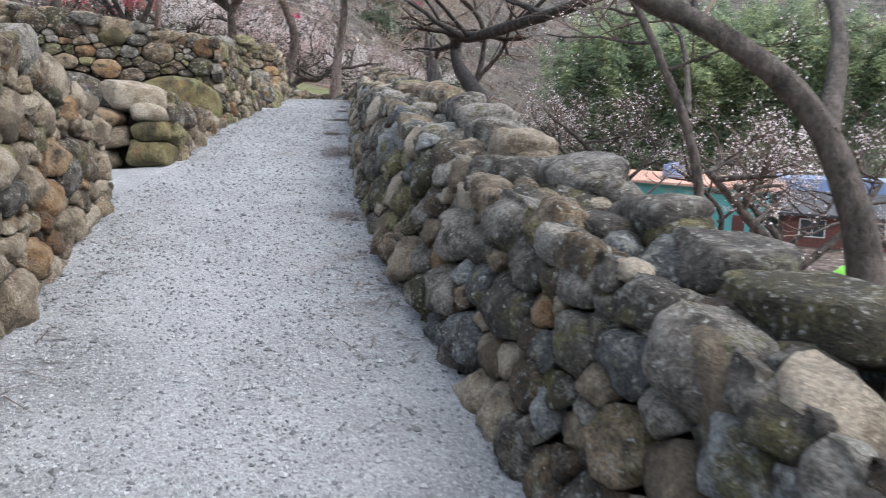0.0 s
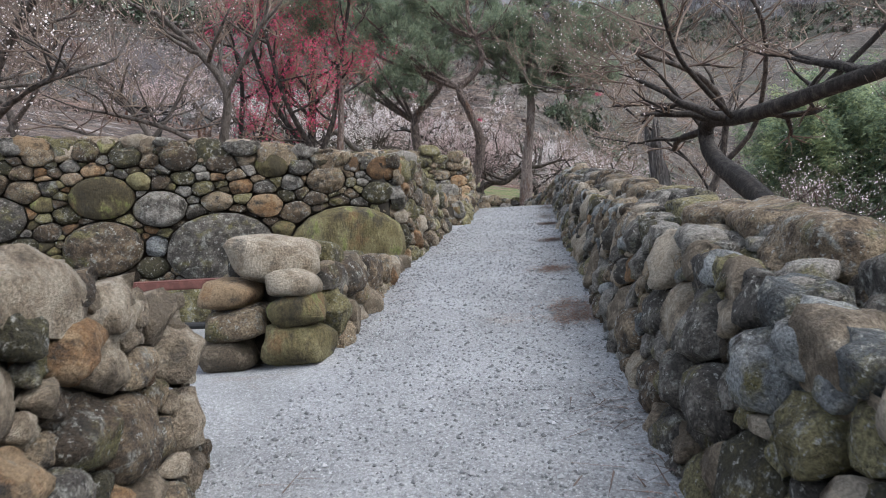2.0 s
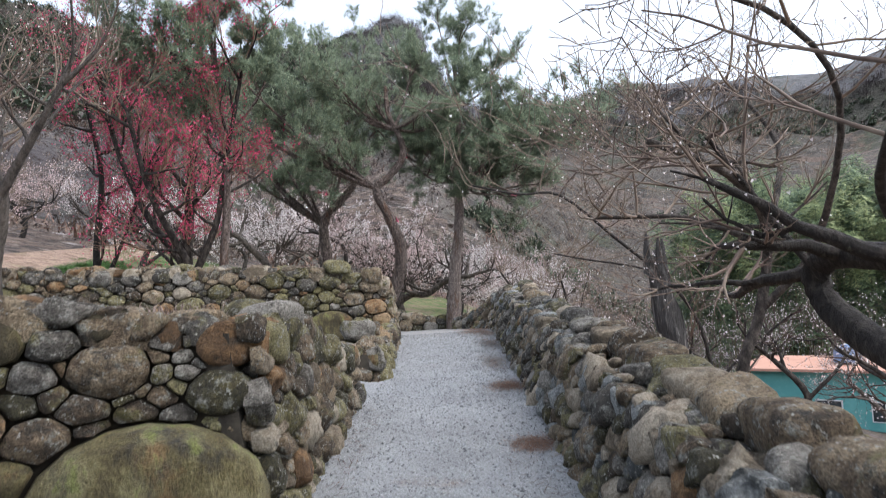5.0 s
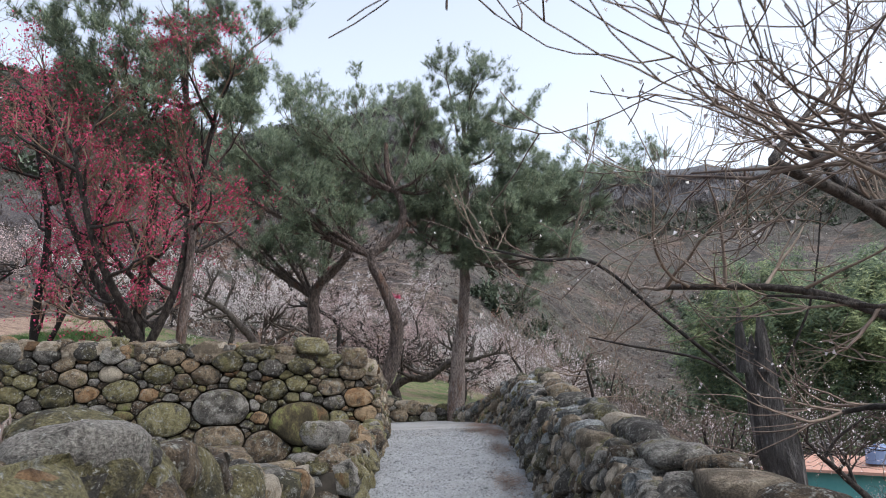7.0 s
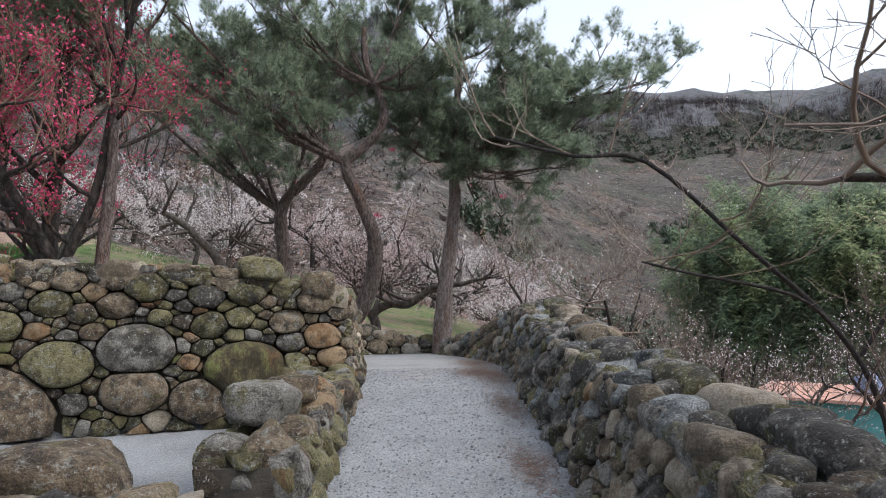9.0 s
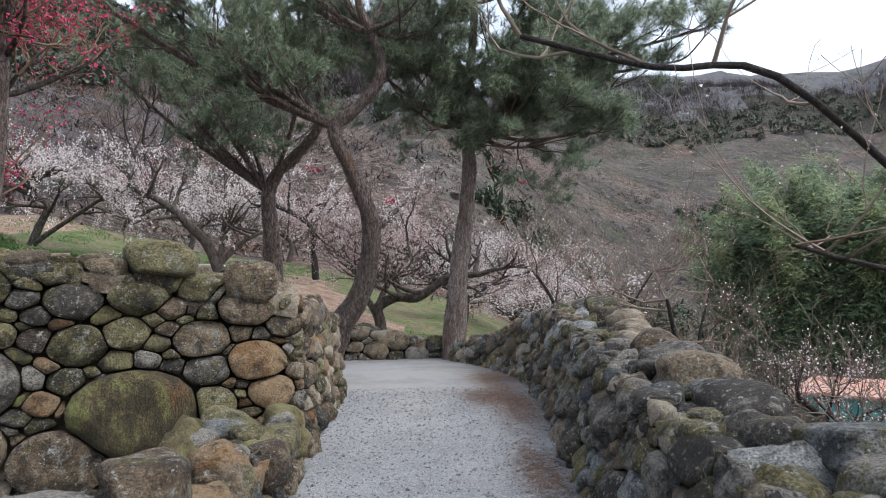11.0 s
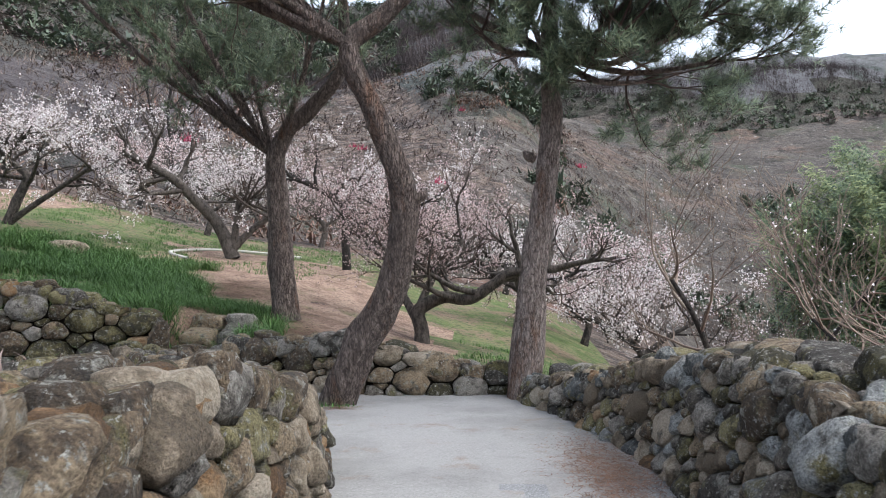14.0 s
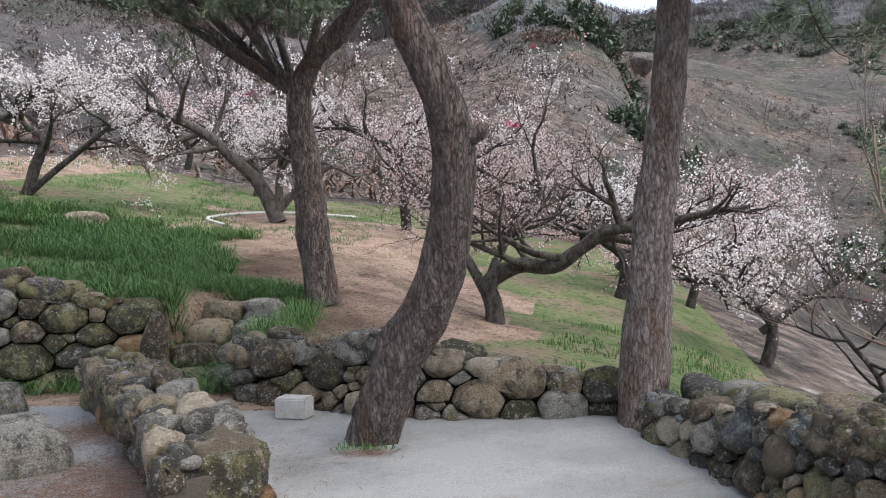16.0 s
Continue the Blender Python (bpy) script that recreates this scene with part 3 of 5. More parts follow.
def wall(name, label, line, ground, top, mix, seed, thick=0.55, batter=0.1, sizes=((0.15, 10), (0.11, 26), (0.075, 60), (0.045, 90)), cap=((0.2, 12), (0.13, 30), (0.08, 40)), capmix=None, big=(), loose=(), crown_width=None, end=None, keep=300, start=None, flat=0.45, tops=((0.3, 0.7), (0.2, 1.8), (0.13, 2.5)), row=None, both=False):
    """top(u): height above the foot. crown_width: how much of the top is paved with capstones. end/start: width of the end faces."""
    W, at, face, crown = run(line, ground, batter, thick)
    stones = []
    face_stones(stones, face, W, top, sizes, mix, seed, big, 1.45, flat)
    cw = thick if crown_width is None else crown_width
    if cw > 0:
        face_stones(stones, crown(top), W, lambda u: cw, cap, capmix or mix, seed + 1, stretch=1.45, bulge=0.6, joint=0.06, lumps=1.8, uneven=1.6)
        crown_boulders(stones, W, at, ground, top, batter, cw, tops, capmix or mix, seed + 2)
    if row:
        crown_row(stones, W, at, ground, top, batter, row, capmix or mix, seed + 3)
    if both:
        def far_side(u, v, d):
            x, y, nx, ny = at(min(max(W - u, 0), W))
            k = thick - 0.05 + batter * v + d
            return Vector((x + nx * k, y + ny * k, ground(x, y) + v))
        face_stones(stones, far_side, W, lambda u: top(W - u), sizes, mix, seed + 4, (), 1.45, flat)
    for k, width in ((0.0, start), (W, end)):
        if width:
            x, y, nx, ny = at(k)
            sgn = 1 if k > 0 else -1
            fx, fy = ny * sgn, -nx * sgn
            h = top(k)

            def endface(u, v, d, x=x, y=y, nx=nx, ny=ny, fx=fx, fy=fy):
                return Vector((x + nx * (u + 0.04) + fx * (d - 0.06 * v), y + ny * (u + 0.04) + fy * (d - 0.06 * v), ground(x, y) + v))

            def flip(u, v, d, f=endface, w=width):
                return f(w - u, v, d)
            face_stones(stones, endface if k > 0 else flip, width, lambda u: h, ((0.135, 30), (0.1, 50), (0.07, 70), (0.045, 80)), mix, seed + 5 + int(k > 0), stretch=1.6, bulge=0.45)
    for i, (c, size, turn, m) in enumerate(loose):
        boulder(stones, c, size, turn, seed * 31 + i, m, 0.64)
    n = max(2, int(W / 0.4))
    us = [W * i / n for i in range(n + 1)]
    pl = []
    for u in us:
        x, y, nx, ny = at(u)
        pl.append((x + nx * 0.1, y + ny * 0.1, nx, ny, u))
    core = prism([(p[0], p[1]) for p in pl], lambda i: ground(pl[i][0], pl[i][1]) - 0.3, lambda i: ground(pl[i][0], pl[i][1]) + top(pl[i][4]) - 0.07, lambda i: (pl[i][2] * (thick - 0.14), pl[i][3] * (thick - 0.14)), lambda i: (batter * top(pl[i][4]) + 0.04) / (thick - 0.14))
    return close_wall(name, label, core, stones, keep)


def table(rows):
    return lambda u: lerp(rows, u)


def along(lines, y0, y1, n=12):
    return [(lerp(lines, y0 + (y1 - y0) * i / n), y0 + (y1 - y0) * i / n) for i in range(n + 1)]


path_z = lambda x, y: rise(y)
WARM = [(GREY, 0.4), (BROWN, 3), (OCHRE, 2.2), (OLIVE, 0.8), (PALE, 8)]
COOL = [(GREY, 5), (BROWN, 3), (OCHRE, 0.2), (OLIVE, 1.5), (PALE, 4), (BLUE, 2.6)]
FRONT = [(GREY, 3.5), (BROWN, 5), (OCHRE, 1.0), (OLIVE, 4), (MOSS, 1.5), (PALE, 0.15), (BLUE, 0.15)]
TAN = [(BROWN, 4), (OCHRE, 1.6), (OLIVE, 2.0), (GREY, 1.2), (PALE, 4)]
MOSSY = [(OLIVE, 4), (BROWN, 3), (GREY, 4), (PALE, 1)]

# the wall on the valley side, its foot followed away from the head of the path, body to its left seen that way
RH = [(-5, 0.78), (2, 0.78), (3, 0.74), (5, 0.76), (6, 0.76), (8.2, 0.7), (10, 0.62), (13.4, 0.68), (17.7, 0.72), (22, 0.74), (24, 0.92), (25.5, 0.82), (27.6, 0.45), (29.2, 0.25)]
for i, (y1, y0) in enumerate(((29.3, 18.0), (18.0, 9.0), (9.0, -5.0))):
    ln = along(RIGHT, y1, y0, 16)
    ss = arc(ln)
    tab = list(zip(ss, [lerp(RH, p[1]) for p in ln]))
    wall("wall_right_%d" % (3 - i), "grey dry-stone retaining wall of rounded boulders beside the path", ln, path_z, table(tab), COOL, 100 + 10 * i, thick=0.62, batter=0.28,
         sizes=((0.13, 2.5), (0.1, 10), (0.075, 55), (0.05, 150), (0.034, 120)), cap=((0.12, 6), (0.09, 30), (0.065, 60)), capmix=[(GREY, 5), (OLIVE, 2.4), (BROWN, 2.6), (BLUE, 1.8), (PALE, 2)], tops=((0.26, 0.8), (0.18, 2.0), (0.12, 3)), row=0.42)

# left side, from the start of the walk to the head of the path
ln = along(LEFT, -5, 6.1, 14)
ss = arc(ln)
H1 = [(-5, 1.6), (3.5, 1.42), (4.7, 1.2), (5.3, 0.96), (5.8, 0.8), (6.1, 0.66)]
wall("wall_left_near", "warm-coloured dry-stone wall of rounded boulders beside the path", ln, path_z, table(list(zip(ss, [lerp(H1, p[1]) for p in ln]))), WARM, 200, thick=0.7, end=0.7,
     sizes=((0.13, 3), (0.1, 14), (0.075, 60), (0.05, 150), (0.035, 150)), cap=((0.12, 8), (0.09, 30), (0.07, 40)))

ln = along(LEFT, 7.78, 11.2, 8)
ss = arc(ln)
HB = [(7.4, 0.5), (8.2, 0.47), (9.4, 0.3), (10.5, 0.15), (11.3, 0.08)]
wall("wall_left_low", "low dry-stone wall with a long boulder on its end", ln, path_z, table(list(zip(ss, [lerp(HB, p[1]) for p in ln]))), TAN, 210, thick=0.8,
     loose=[((-2.08, 7.62, 1.10), (0.36, 0.42, 0.22), 4, PALE), ((-1.62, 7.6, 1.13), (0.44, 0.44, 0.3), -5, MOSS), ((-2.0, 7.62, 1.29), (0.42, 0.42, 0.2), 3, BROWN), ((-1.6, 7.6, 1.35), (0.34, 0.42, 0.2), 0, MOSS), ((-2.03, 7.62, 1.46), (0.34, 0.42, 0.19), -4, OCHRE), ((-1.62, 7.6, 1.51), (0.32, 0.42, 0.18), 6, PALE), ((-2.05, 8.1, 1.28), (0.5, 0.6, 0.46), 6, PALE), ((-1.78, 7.78, 1.66), (0.62, 0.5, 0.3), 12, PALE), ((-1.62, 8.3, 1.62), (0.3, 0.55, 0.26), 10, OLIVE)], cap=((0.1, 14), (0.08, 30), (0.06, 40)), capmix=[(GREY, 3), (BROWN, 3), (OLIVE, 2), (PALE, 3)], tops=((0.22, 1), (0.15, 2), (0.1, 3)))


def cross_wall(name, label, line, ground_z, topz, mix, seed, big, loose=(), keep=300):
    W = arc(line)[-1]
    s = arc(line)
    tab = [(s[i], topz[i] - ground_z) for i in range(len(line))]
    return wall(name, label, line, lambda x, y: ground_z, table(tab), mix, seed, thick=0.5, batter=0.08, big=big, loose=loose, crown_width=0.4,
                sizes=((0.14, 5), (0.105, 16), (0.075, 60), (0.05, 160), (0.033, 160)), cap=((0.11, 14), (0.08, 30)), capmix=TAN, flat=0.36, keep=keep, tops=((0.25, 1.4), (0.18, 2.5), (0.12, 2.5)))


A = [(-8.6, 9.8), (-4, 10.75), (-3, 11.0), (-2, 11.3), (-1.5, 11.55)]
sA = arc(A)
cross_wall("wall_terrace_front", "tall dry-stone terrace wall with large mossy slabs", A, 0.8, [3.14, 2.82, 2.76, 2.6, 2.52], FRONT, 300,
           [(sA[-1] - a, v, r, m) for a, v, r, m in ((0.63, 0.80, 0.46, MOSS), (1.98, 0.85, 0.41, GREY), (3.2, 0.93, 0.3, BROWN), (3.19, 1.47, 0.24, MOSS), (2.6, 1.32, 0.2, GREY), (1.5, 1.3, 0.13, OCHRE), (0.17, 1.63, 0.13, OCHRE),
            (0.22, 1.38, 0.13, OLIVE), (2.42, 0.28, 0.25, OLIVE), (3.0, 0.36, 0.22, OLIVE), (1.71, 1.98, 0.15, GREY), (1.09, 1.92, 0.15, GREY), (4.1, 0.6, 0.35, BROWN), (4.3, 1.3, 0.25, GREY))])
ln = along(LEFT, 11.5, 15.6, 8)
ss = arc(ln)
HA = [(11.4, 1.22), (13.0, 1.1), (13.6, 0.92), (14.1, 0.72), (15.6, 0.58)]
wall("wall_terrace_side", "tan dry-stone terrace wall facing the gravel path", ln, path_z, table(list(zip(ss, [lerp(HA, p[1]) for p in ln]))), TAN, 310, thick=0.55, batter=0.08, end=0.6,
     sizes=((0.13, 10), (0.095, 40), (0.065, 90), (0.04, 90)), cap=((0.14, 14), (0.1, 30), (0.07, 40)), capmix=[(GREY, 3), (BROWN, 4), (OLIVE, 2), (OCHRE, 2)])
wall("wall_court_edge", "low row of pale rounded boulders edging the stone court", [(-4.6, 15.75), (-3.0, 15.85), (-2.0, 15.8)], lambda x, y: 1.72, lambda u: 0.42, TAN, 315, thick=0.45, batter=0.1,
     sizes=((0.15, 10), (0.1, 40), (0.065, 90)), tops=((0.42, 1.5), (0.28, 1.6), (0.16, 2)), cap=((0.1, 20), (0.07, 40)))
ln = along(LEFT, 17.0, 20.8, 6)
ss = arc(ln)
wall("wall_court", "low dry-stone wall of weathered boulders", ln, path_z, lambda u: 0.42 - 0.02 * u, FRONT, 320, thick=0.6, start=0.6,
     loose=[((-1.5, 17.75, 2.3), (0.5, 0.7, 0.36), 5, GREY), ((-1.45, 18.7, 2.3), (0.4, 0.5, 0.26), 30, BROWN)])
T = [(-9, 19.1), (-3.58, 20.15), (-2.28, 20.5), (-1.1, 20.9)]
sT = arc(T)
cross_wall("wall_upper_front", "tall dry-stone terrace wall of grey and mossy boulders", T, 1.8, [3.6, 3.42, 3.36, 3.1], FRONT, 330,
           [(sT[-1] - a, v, r, m) for a, v, r, m in ((1.16, 0.53, 0.31, MOSS), (2.23, 0.78, 0.27, GREY), (2.95, 0.66, 0.24, OLIVE), (3.85, 0.08, 0.66, BROWN), (0.34, 0.86, 0.15, OCHRE), (0.24, 0.64, 0.12, OCHRE), (0.17, 0.34, 0.17, OCHRE), (0.66, 0.57, 0.13, OLIVE),
            (2.25, 0.36, 0.24, BROWN), (1.6, 0.25, 0.23, BROWN))],
           loose=[((-1.5, 20.95, 3.22), (0.42, 0.4, 0.34), 10, BROWN), ((-2.1, 20.75, 3.4), (0.5, 0.4, 0.26), 10, OLIVE)])
ln = along(LEFT, 20.95, 26.0, 10)
ss = arc(ln)
HT = [(20.9, 1.12), (22.5, 1.07), (23.2, 0.97), (23.9, 0.78), (24.7, 0.54), (26.1, 0.28)]
wall("wall_upper_side", "tan dry-stone wall with large rounded capstones beside the path", ln, path_z, table(list(zip(ss, [lerp(HT, p[1]) for p in ln]))), TAN, 340, thick=0.8, batter=0.1, end=0.6,
     sizes=((0.115, 10), (0.085, 45), (0.06, 90), (0.04, 90)), cap=((0.1, 12), (0.08, 30), (0.06, 60)), tops=((0.21, 1.4), (0.15, 3), (0.1, 3)), capmix=[(BROWN, 4.5), (GREY, 2), (OCHRE, 2.5), (OLIVE, 2), (PALE, 0.5)])
D = [(-2.05, 26.75), (-2.7, 27.75), (-3.7, 29.0), (-4.95, 30.35)]
wall("wall_steps_low", "low dry-stone wall with flat lichen-covered capstones", D, path_z, lambda u: 0.46 + 0.01 * u, FRONT, 350, thick=0.55, start=0.55, end=0.4, both=True, cap=((0.13, 14), (0.11, 20), (0.08, 20)), tops=((0.32, 0.9), (0.22, 1.6), (0.14, 3)),
     capmix=[(GREY, 3), (PALE, 2), (BROWN, 2), (OLIVE, 1)])
L = [(-9.6, 30.1), (-6.6, 30.6), (-5.1, 31.15)]
wall("wall_left_upper", "dry-stone retaining wall under a grassy bank", L, lambda x, y: 2.0, table([(0, 1.65), (3.0, 1.3), (4.6, 0.78)]), FRONT, 360, thick=0.5, crown_width=0.4,
     sizes=((0.2, 6), (0.14, 20), (0.09, 60), (0.055, 90)))
R = [(-3.85, 30.2), (-2.75, 29.85), (-2.0, 29.5), (-0.9, 29.5), (0.2, 29.6)]
wall("wall_head", "low dry-stone retaining wall at the head of the path", R, lambda x, y: 1.93, table([(0, 0.66), (1.1, 0.64), (1.95, 0.72), (2.6, 0.56), (3.3, 0.4), (4.2, 0.26)]), [(GREY, 4), (BROWN, 5), (OLIVE, 1.5), (PALE, 1)], 370, thick=0.5, crown_width=0.35,
     sizes=((0.16, 8), (0.12, 30), (0.08, 60), (0.05, 90)))

# steps up between the two retaining walls
steps_thing = base("stone_steps", -4.42, 30.55, 1.95, "rough stone steps strewn with pine needles", "steps")
for i in range(4):
    st = []
    for k, (cx, w) in enumerate(((-0.28, 0.55), (0.27, 0.5))):
        boulder(st, (cx, 0.25 + 0.42 * i, 0.1 + 0.22 * i), (w, 0.5, 0.3), 0, 700 + i * 3 + k, (BROWN, GREY)[k], 0.5)
    for vs, fs, m in st:
        ob = link_mesh("step", vs, fs, STONES[False][m], steps_thing)

# ---- trees ----
class Limbs:
    """Collects tapered tubes and the twig ends of one tree."""

    def __init__(self, seed):
        self.r = random.Random(seed)
        self.v, self.f = [], []
        self.tv, self.tf = [], []
        self.ends = []

    def tube(self, pts, rad, n, thin=False, lump=0.0):
        V, F = (self.tv, self.tf) if thin else (self.v, self.f)
        o = len(V)
        up = Vector((0.3, 0.5, 0.81))
        for i, p in enumerate(pts):
            d = (pts[min(i + 1, len(pts) - 1)] - pts[max(i - 1, 0)])
            d = d.normalized() if d.length > 1e-6 else Vector((0, 0, 1))
            a = d.cross(up)
            a = a.normalized() if a.length > 1e-3 else Vector((1, 0, 0))
            b = d.cross(a)
            for k in range(n):
                t = 2 * math.pi * k / n
                rr = rad[i] * (1 + lump * noise.noise(Vector((p.x * 3 + k * 1.7, p.y * 3, p.z * 3))))
                V.append(p + (a * math.cos(t) + b * math.sin(t)) * rr)
        for i in range(len(pts) - 1):
            for k in range(n):
                k2 = (k + 1) % n
                F.append((o + i * n + k, o + i * n + k2, o + (i + 1) * n + k2, o + (i + 1) * n + k))
        V.append(pts[-1] + (pts[-1] - pts[-2]).normalized() * rad[-1])
        e = o + (len(pts) - 1) * n
        for k in range(n):
            F.append((e + k, e + (k + 1) % n, len(V) - 1))

    def limb(self, pts, r0, r1, n=9, lump=0.2, fine=4):
        """A limb through the given points, smoothed."""
        P = [Vector(p) for p in pts]
        out = []
        for i in range(len(P) - 1):
            p0, p1, p2, p3 = P[max(i - 1, 0)], P[i], P[i + 1], P[min(i + 2, len(P) - 1)]
            for k in range(fine):
                t = k / fine
                out.append(0.5 * ((2 * p1) + (p2 - p0) * t + (2 * p0 - 5 * p1 + 4 * p2 - p3) * t * t + (3 * p1 - p0 - 3 * p2 + p3) * t ** 3))
        out.append(P[-1])
        m = len(out) - 1
        self.tube(out, [r0 + (r1 - r0) * (i / m) ** 0.8 for i in range(m + 1)], n, lump=lump)
        return out

    def grow(self, p, d, length, rad, depth, crook=0.35, up=0.15, kids=(3, 5), shrink=0.6, spread=0.9, thin=0.012):
        r = self.r
        n = 4 if depth == 0 else 6
        pts, rr = [p], [rad]
        d = d.normalized()
        for i in range(n):
            d = (d + Vector((r.gauss(0, crook), r.gauss(0, crook), r.gauss(0, crook) + up)) * 0.5).normalized()
            p = p + d * (length / n)
            pts.append(p)
            rr.append(max(0.0022, rad * (1 - 0.62 * (i + 1) / n)))
        self.tube(pts, rr, 6 if rad > 0.03 else 4 if rad > 0.012 else 3, thin=rad < thin * 1.8, lump=0.15 if rad > 0.03 else 0)
        if depth == 0:
            self.ends.append(pts)
            return
        for _ in range(r.randint(*kids)):
            i = r.randint(2, n)
            q = pts[i]
            side = Vector((r.gauss(0, 1), r.gauss(0, 1), r.gauss(0, 0.6) + up))
            nd = (pts[i] - pts[i - 1]).normalized() + side.normalized() * spread
            self.grow(q, nd, length * shrink * r.uniform(0.7, 1.25), max(0.003, rr[i] * 0.72), depth - 1, crook, up, kids, shrink, spread, thin)

    def petals(self, size, each, jitter=0.03, keep=1.0):
        V, F = [], []
        r = self.r
        for pts in self.ends:
            if r.random() > keep:
                continue
            for _ in range(each):
                i = r.randint(0, len(pts) - 2)
                t = r.random()
                c = pts[i].lerp(pts[i + 1], t) + Vector((r.gauss(0, jitter), r.gauss(0, jitter), r.gauss(0, jitter)))
                s = size * r.uniform(0.6, 1.25)
                a = Vector((r.gauss(0, 1), r.gauss(0, 1), r.gauss(0, 1))).normalized()
                b = a.orthogonal().normalized()
                k = a.cross(b)
                o = len(V)
                V += [c + b * s * 0.5, c + (b * -0.25 + k * 0.43) * s, c + (b * -0.25 - k * 0.43) * s, c + a * s * 0.45]
                F += [(o, o + 1, o + 3), (o + 1, o + 2, o + 3), (o + 2, o, o + 3), (o, o + 2, o + 1)]
        return V, F

    def make(self, name, at, label, bark, twig, petal=None, petals=None, group="", foliage="blossom"):
        b = Vector(at)
        t = base(name, *b, label, "tree", group)
        if self.v:
            link_mesh("trunk", [v - b for v in self.v], self.f, bark, t)
        if self.tv:
            tagged(link_mesh("branchwork", [v - b for v in self.tv], self.tf, twig, t), kind="stuff")
        if petals and petals[0]:
            tagged(link_mesh(foliage, [v - b for v in petals[0]], petals[1], petal, t, smooth=False), kind="stuff")
        return t


def plum(name, at, trunks, label, petal, seed, depth=3, length=1.5, size=0.03, each=5, group="", crook=0.35, up=0.12, kids=(3, 4), keep=1.0, twig=None, starts=7, jitter=0.03, r0=0.13, side=0.6, low=0.45):
    """Gnarled plum tree: trunks are limbs through given points, from which crooked branches spring."""
    L_ = Limbs(seed)
    for k, pts in enumerate(trunks):
        rr = r0 * (1 if k == 0 else side)
        line = L_.limb(pts, rr, rr * 0.45)
        m = len(line)
        for i in range(starts):
            j = min(m - 1, int(m * (low + (1 - low) * (i + 1) / starts)))
            d = Vector((L_.r.gauss(0, 1), L_.r.gauss(0, 1), L_.r.uniform(-0.15, 0.9)))
            L_.grow(line[j], d, length * L_.r.uniform(0.6, 1.15), rr * 0.4, depth, crook, up, kids)
    return L_.make(name, at, label, BARK_PLUM, twig or TWIG, petal, L_.petals(size, each, jitter, keep) if petal else None, group)


def gz(x, y):
    return height(x, y)


def needles(ends, r, per, count, length=0.17, width=0.0065, droop=0.0):
    V, F = [], []
    for pts in ends:
        for q in range(per):
            i = r.randint(1, len(pts) - 1)
            c = pts[i] + Vector((r.gauss(0, 0.05), r.gauss(0, 0.05), r.gauss(0, 0.04)))
            ax = (pts[i] - pts[i - 1]).normalized() + Vector((r.gauss(0, 0.3), r.gauss(0, 0.3), r.gauss(0, 0.3) + 0.45))
            ax.normalize()
            for _ in range(count):
                d = (ax * r.uniform(0.1, 1.1) + Vector((r.gauss(0, 0.6), r.gauss(0, 0.6), r.gauss(0, 0.6) - droop))).normalized()
                s = d.orthogonal().normalized() * width
                l = length * r.uniform(0.7, 1.2)
                o = len(V)
                V += [c - s, c + s, c + d * l]
                F.append((o, o + 1, o + 2))
    return V, F


def pine(name, at, trunk, r0, limbs, seed, label, per=5, count=14, knots=()):
    P = Limbs(seed)
    P.limb([tuple(Vector(at) + Vector((0, 0, -0.15)))] + trunk, r0 * 1.15, r0 * 0.28, n=14, lump=0.28, fine=6)
    for pts, rad in limbs:
        line = P.limb(pts, rad, rad * 0.35, n=7)
        m = len(line)
        for i in range(2, m):
            if P.r.random() < 0.62:
                d = (line[i] - line[i - 1]).normalized() * 0.7 + Vector((P.r.gauss(0, 0.8), P.r.gauss(0, 0.8), P.r.uniform(-0.2, 0.7)))
                P.grow(line[i], d, P.r.uniform(0.55, 1.1), rad * 0.3, 2, 0.25, 0.1, (3, 4), 0.62, 0.85)
        P.grow(line[-1], line[-1] - line[-2], 0.9, rad * 0.35, 2, 0.25, 0.15, (3, 5), 0.62, 0.85)
    for k in knots:
        q = Vector(k[:3])
        P.tube([q, q + Vector((k[3], k[4], 0.02)), q + Vector((k[3] * 1.5, k[4] * 1.5, 0.05))], [0.07, 0.06, 0.045], 8, lump=0.4)
    return P.make(name, at, label, BARK_PINE, TWIG, PINE_LEAF, needles(P.ends, P.r, per, count), "pines at the head of the path", "crown")


def crown_limbs(origin, targets, rad):
    o = Vector(origin)
    out = []
    for t in targets:
        t = Vector(t)
        mid = o.lerp(t, 0.5) + Vector((0, 0, -0.25 + 0.1 * (t.x % 1)))
        out.append(([o, mid, t], rad))
    return out


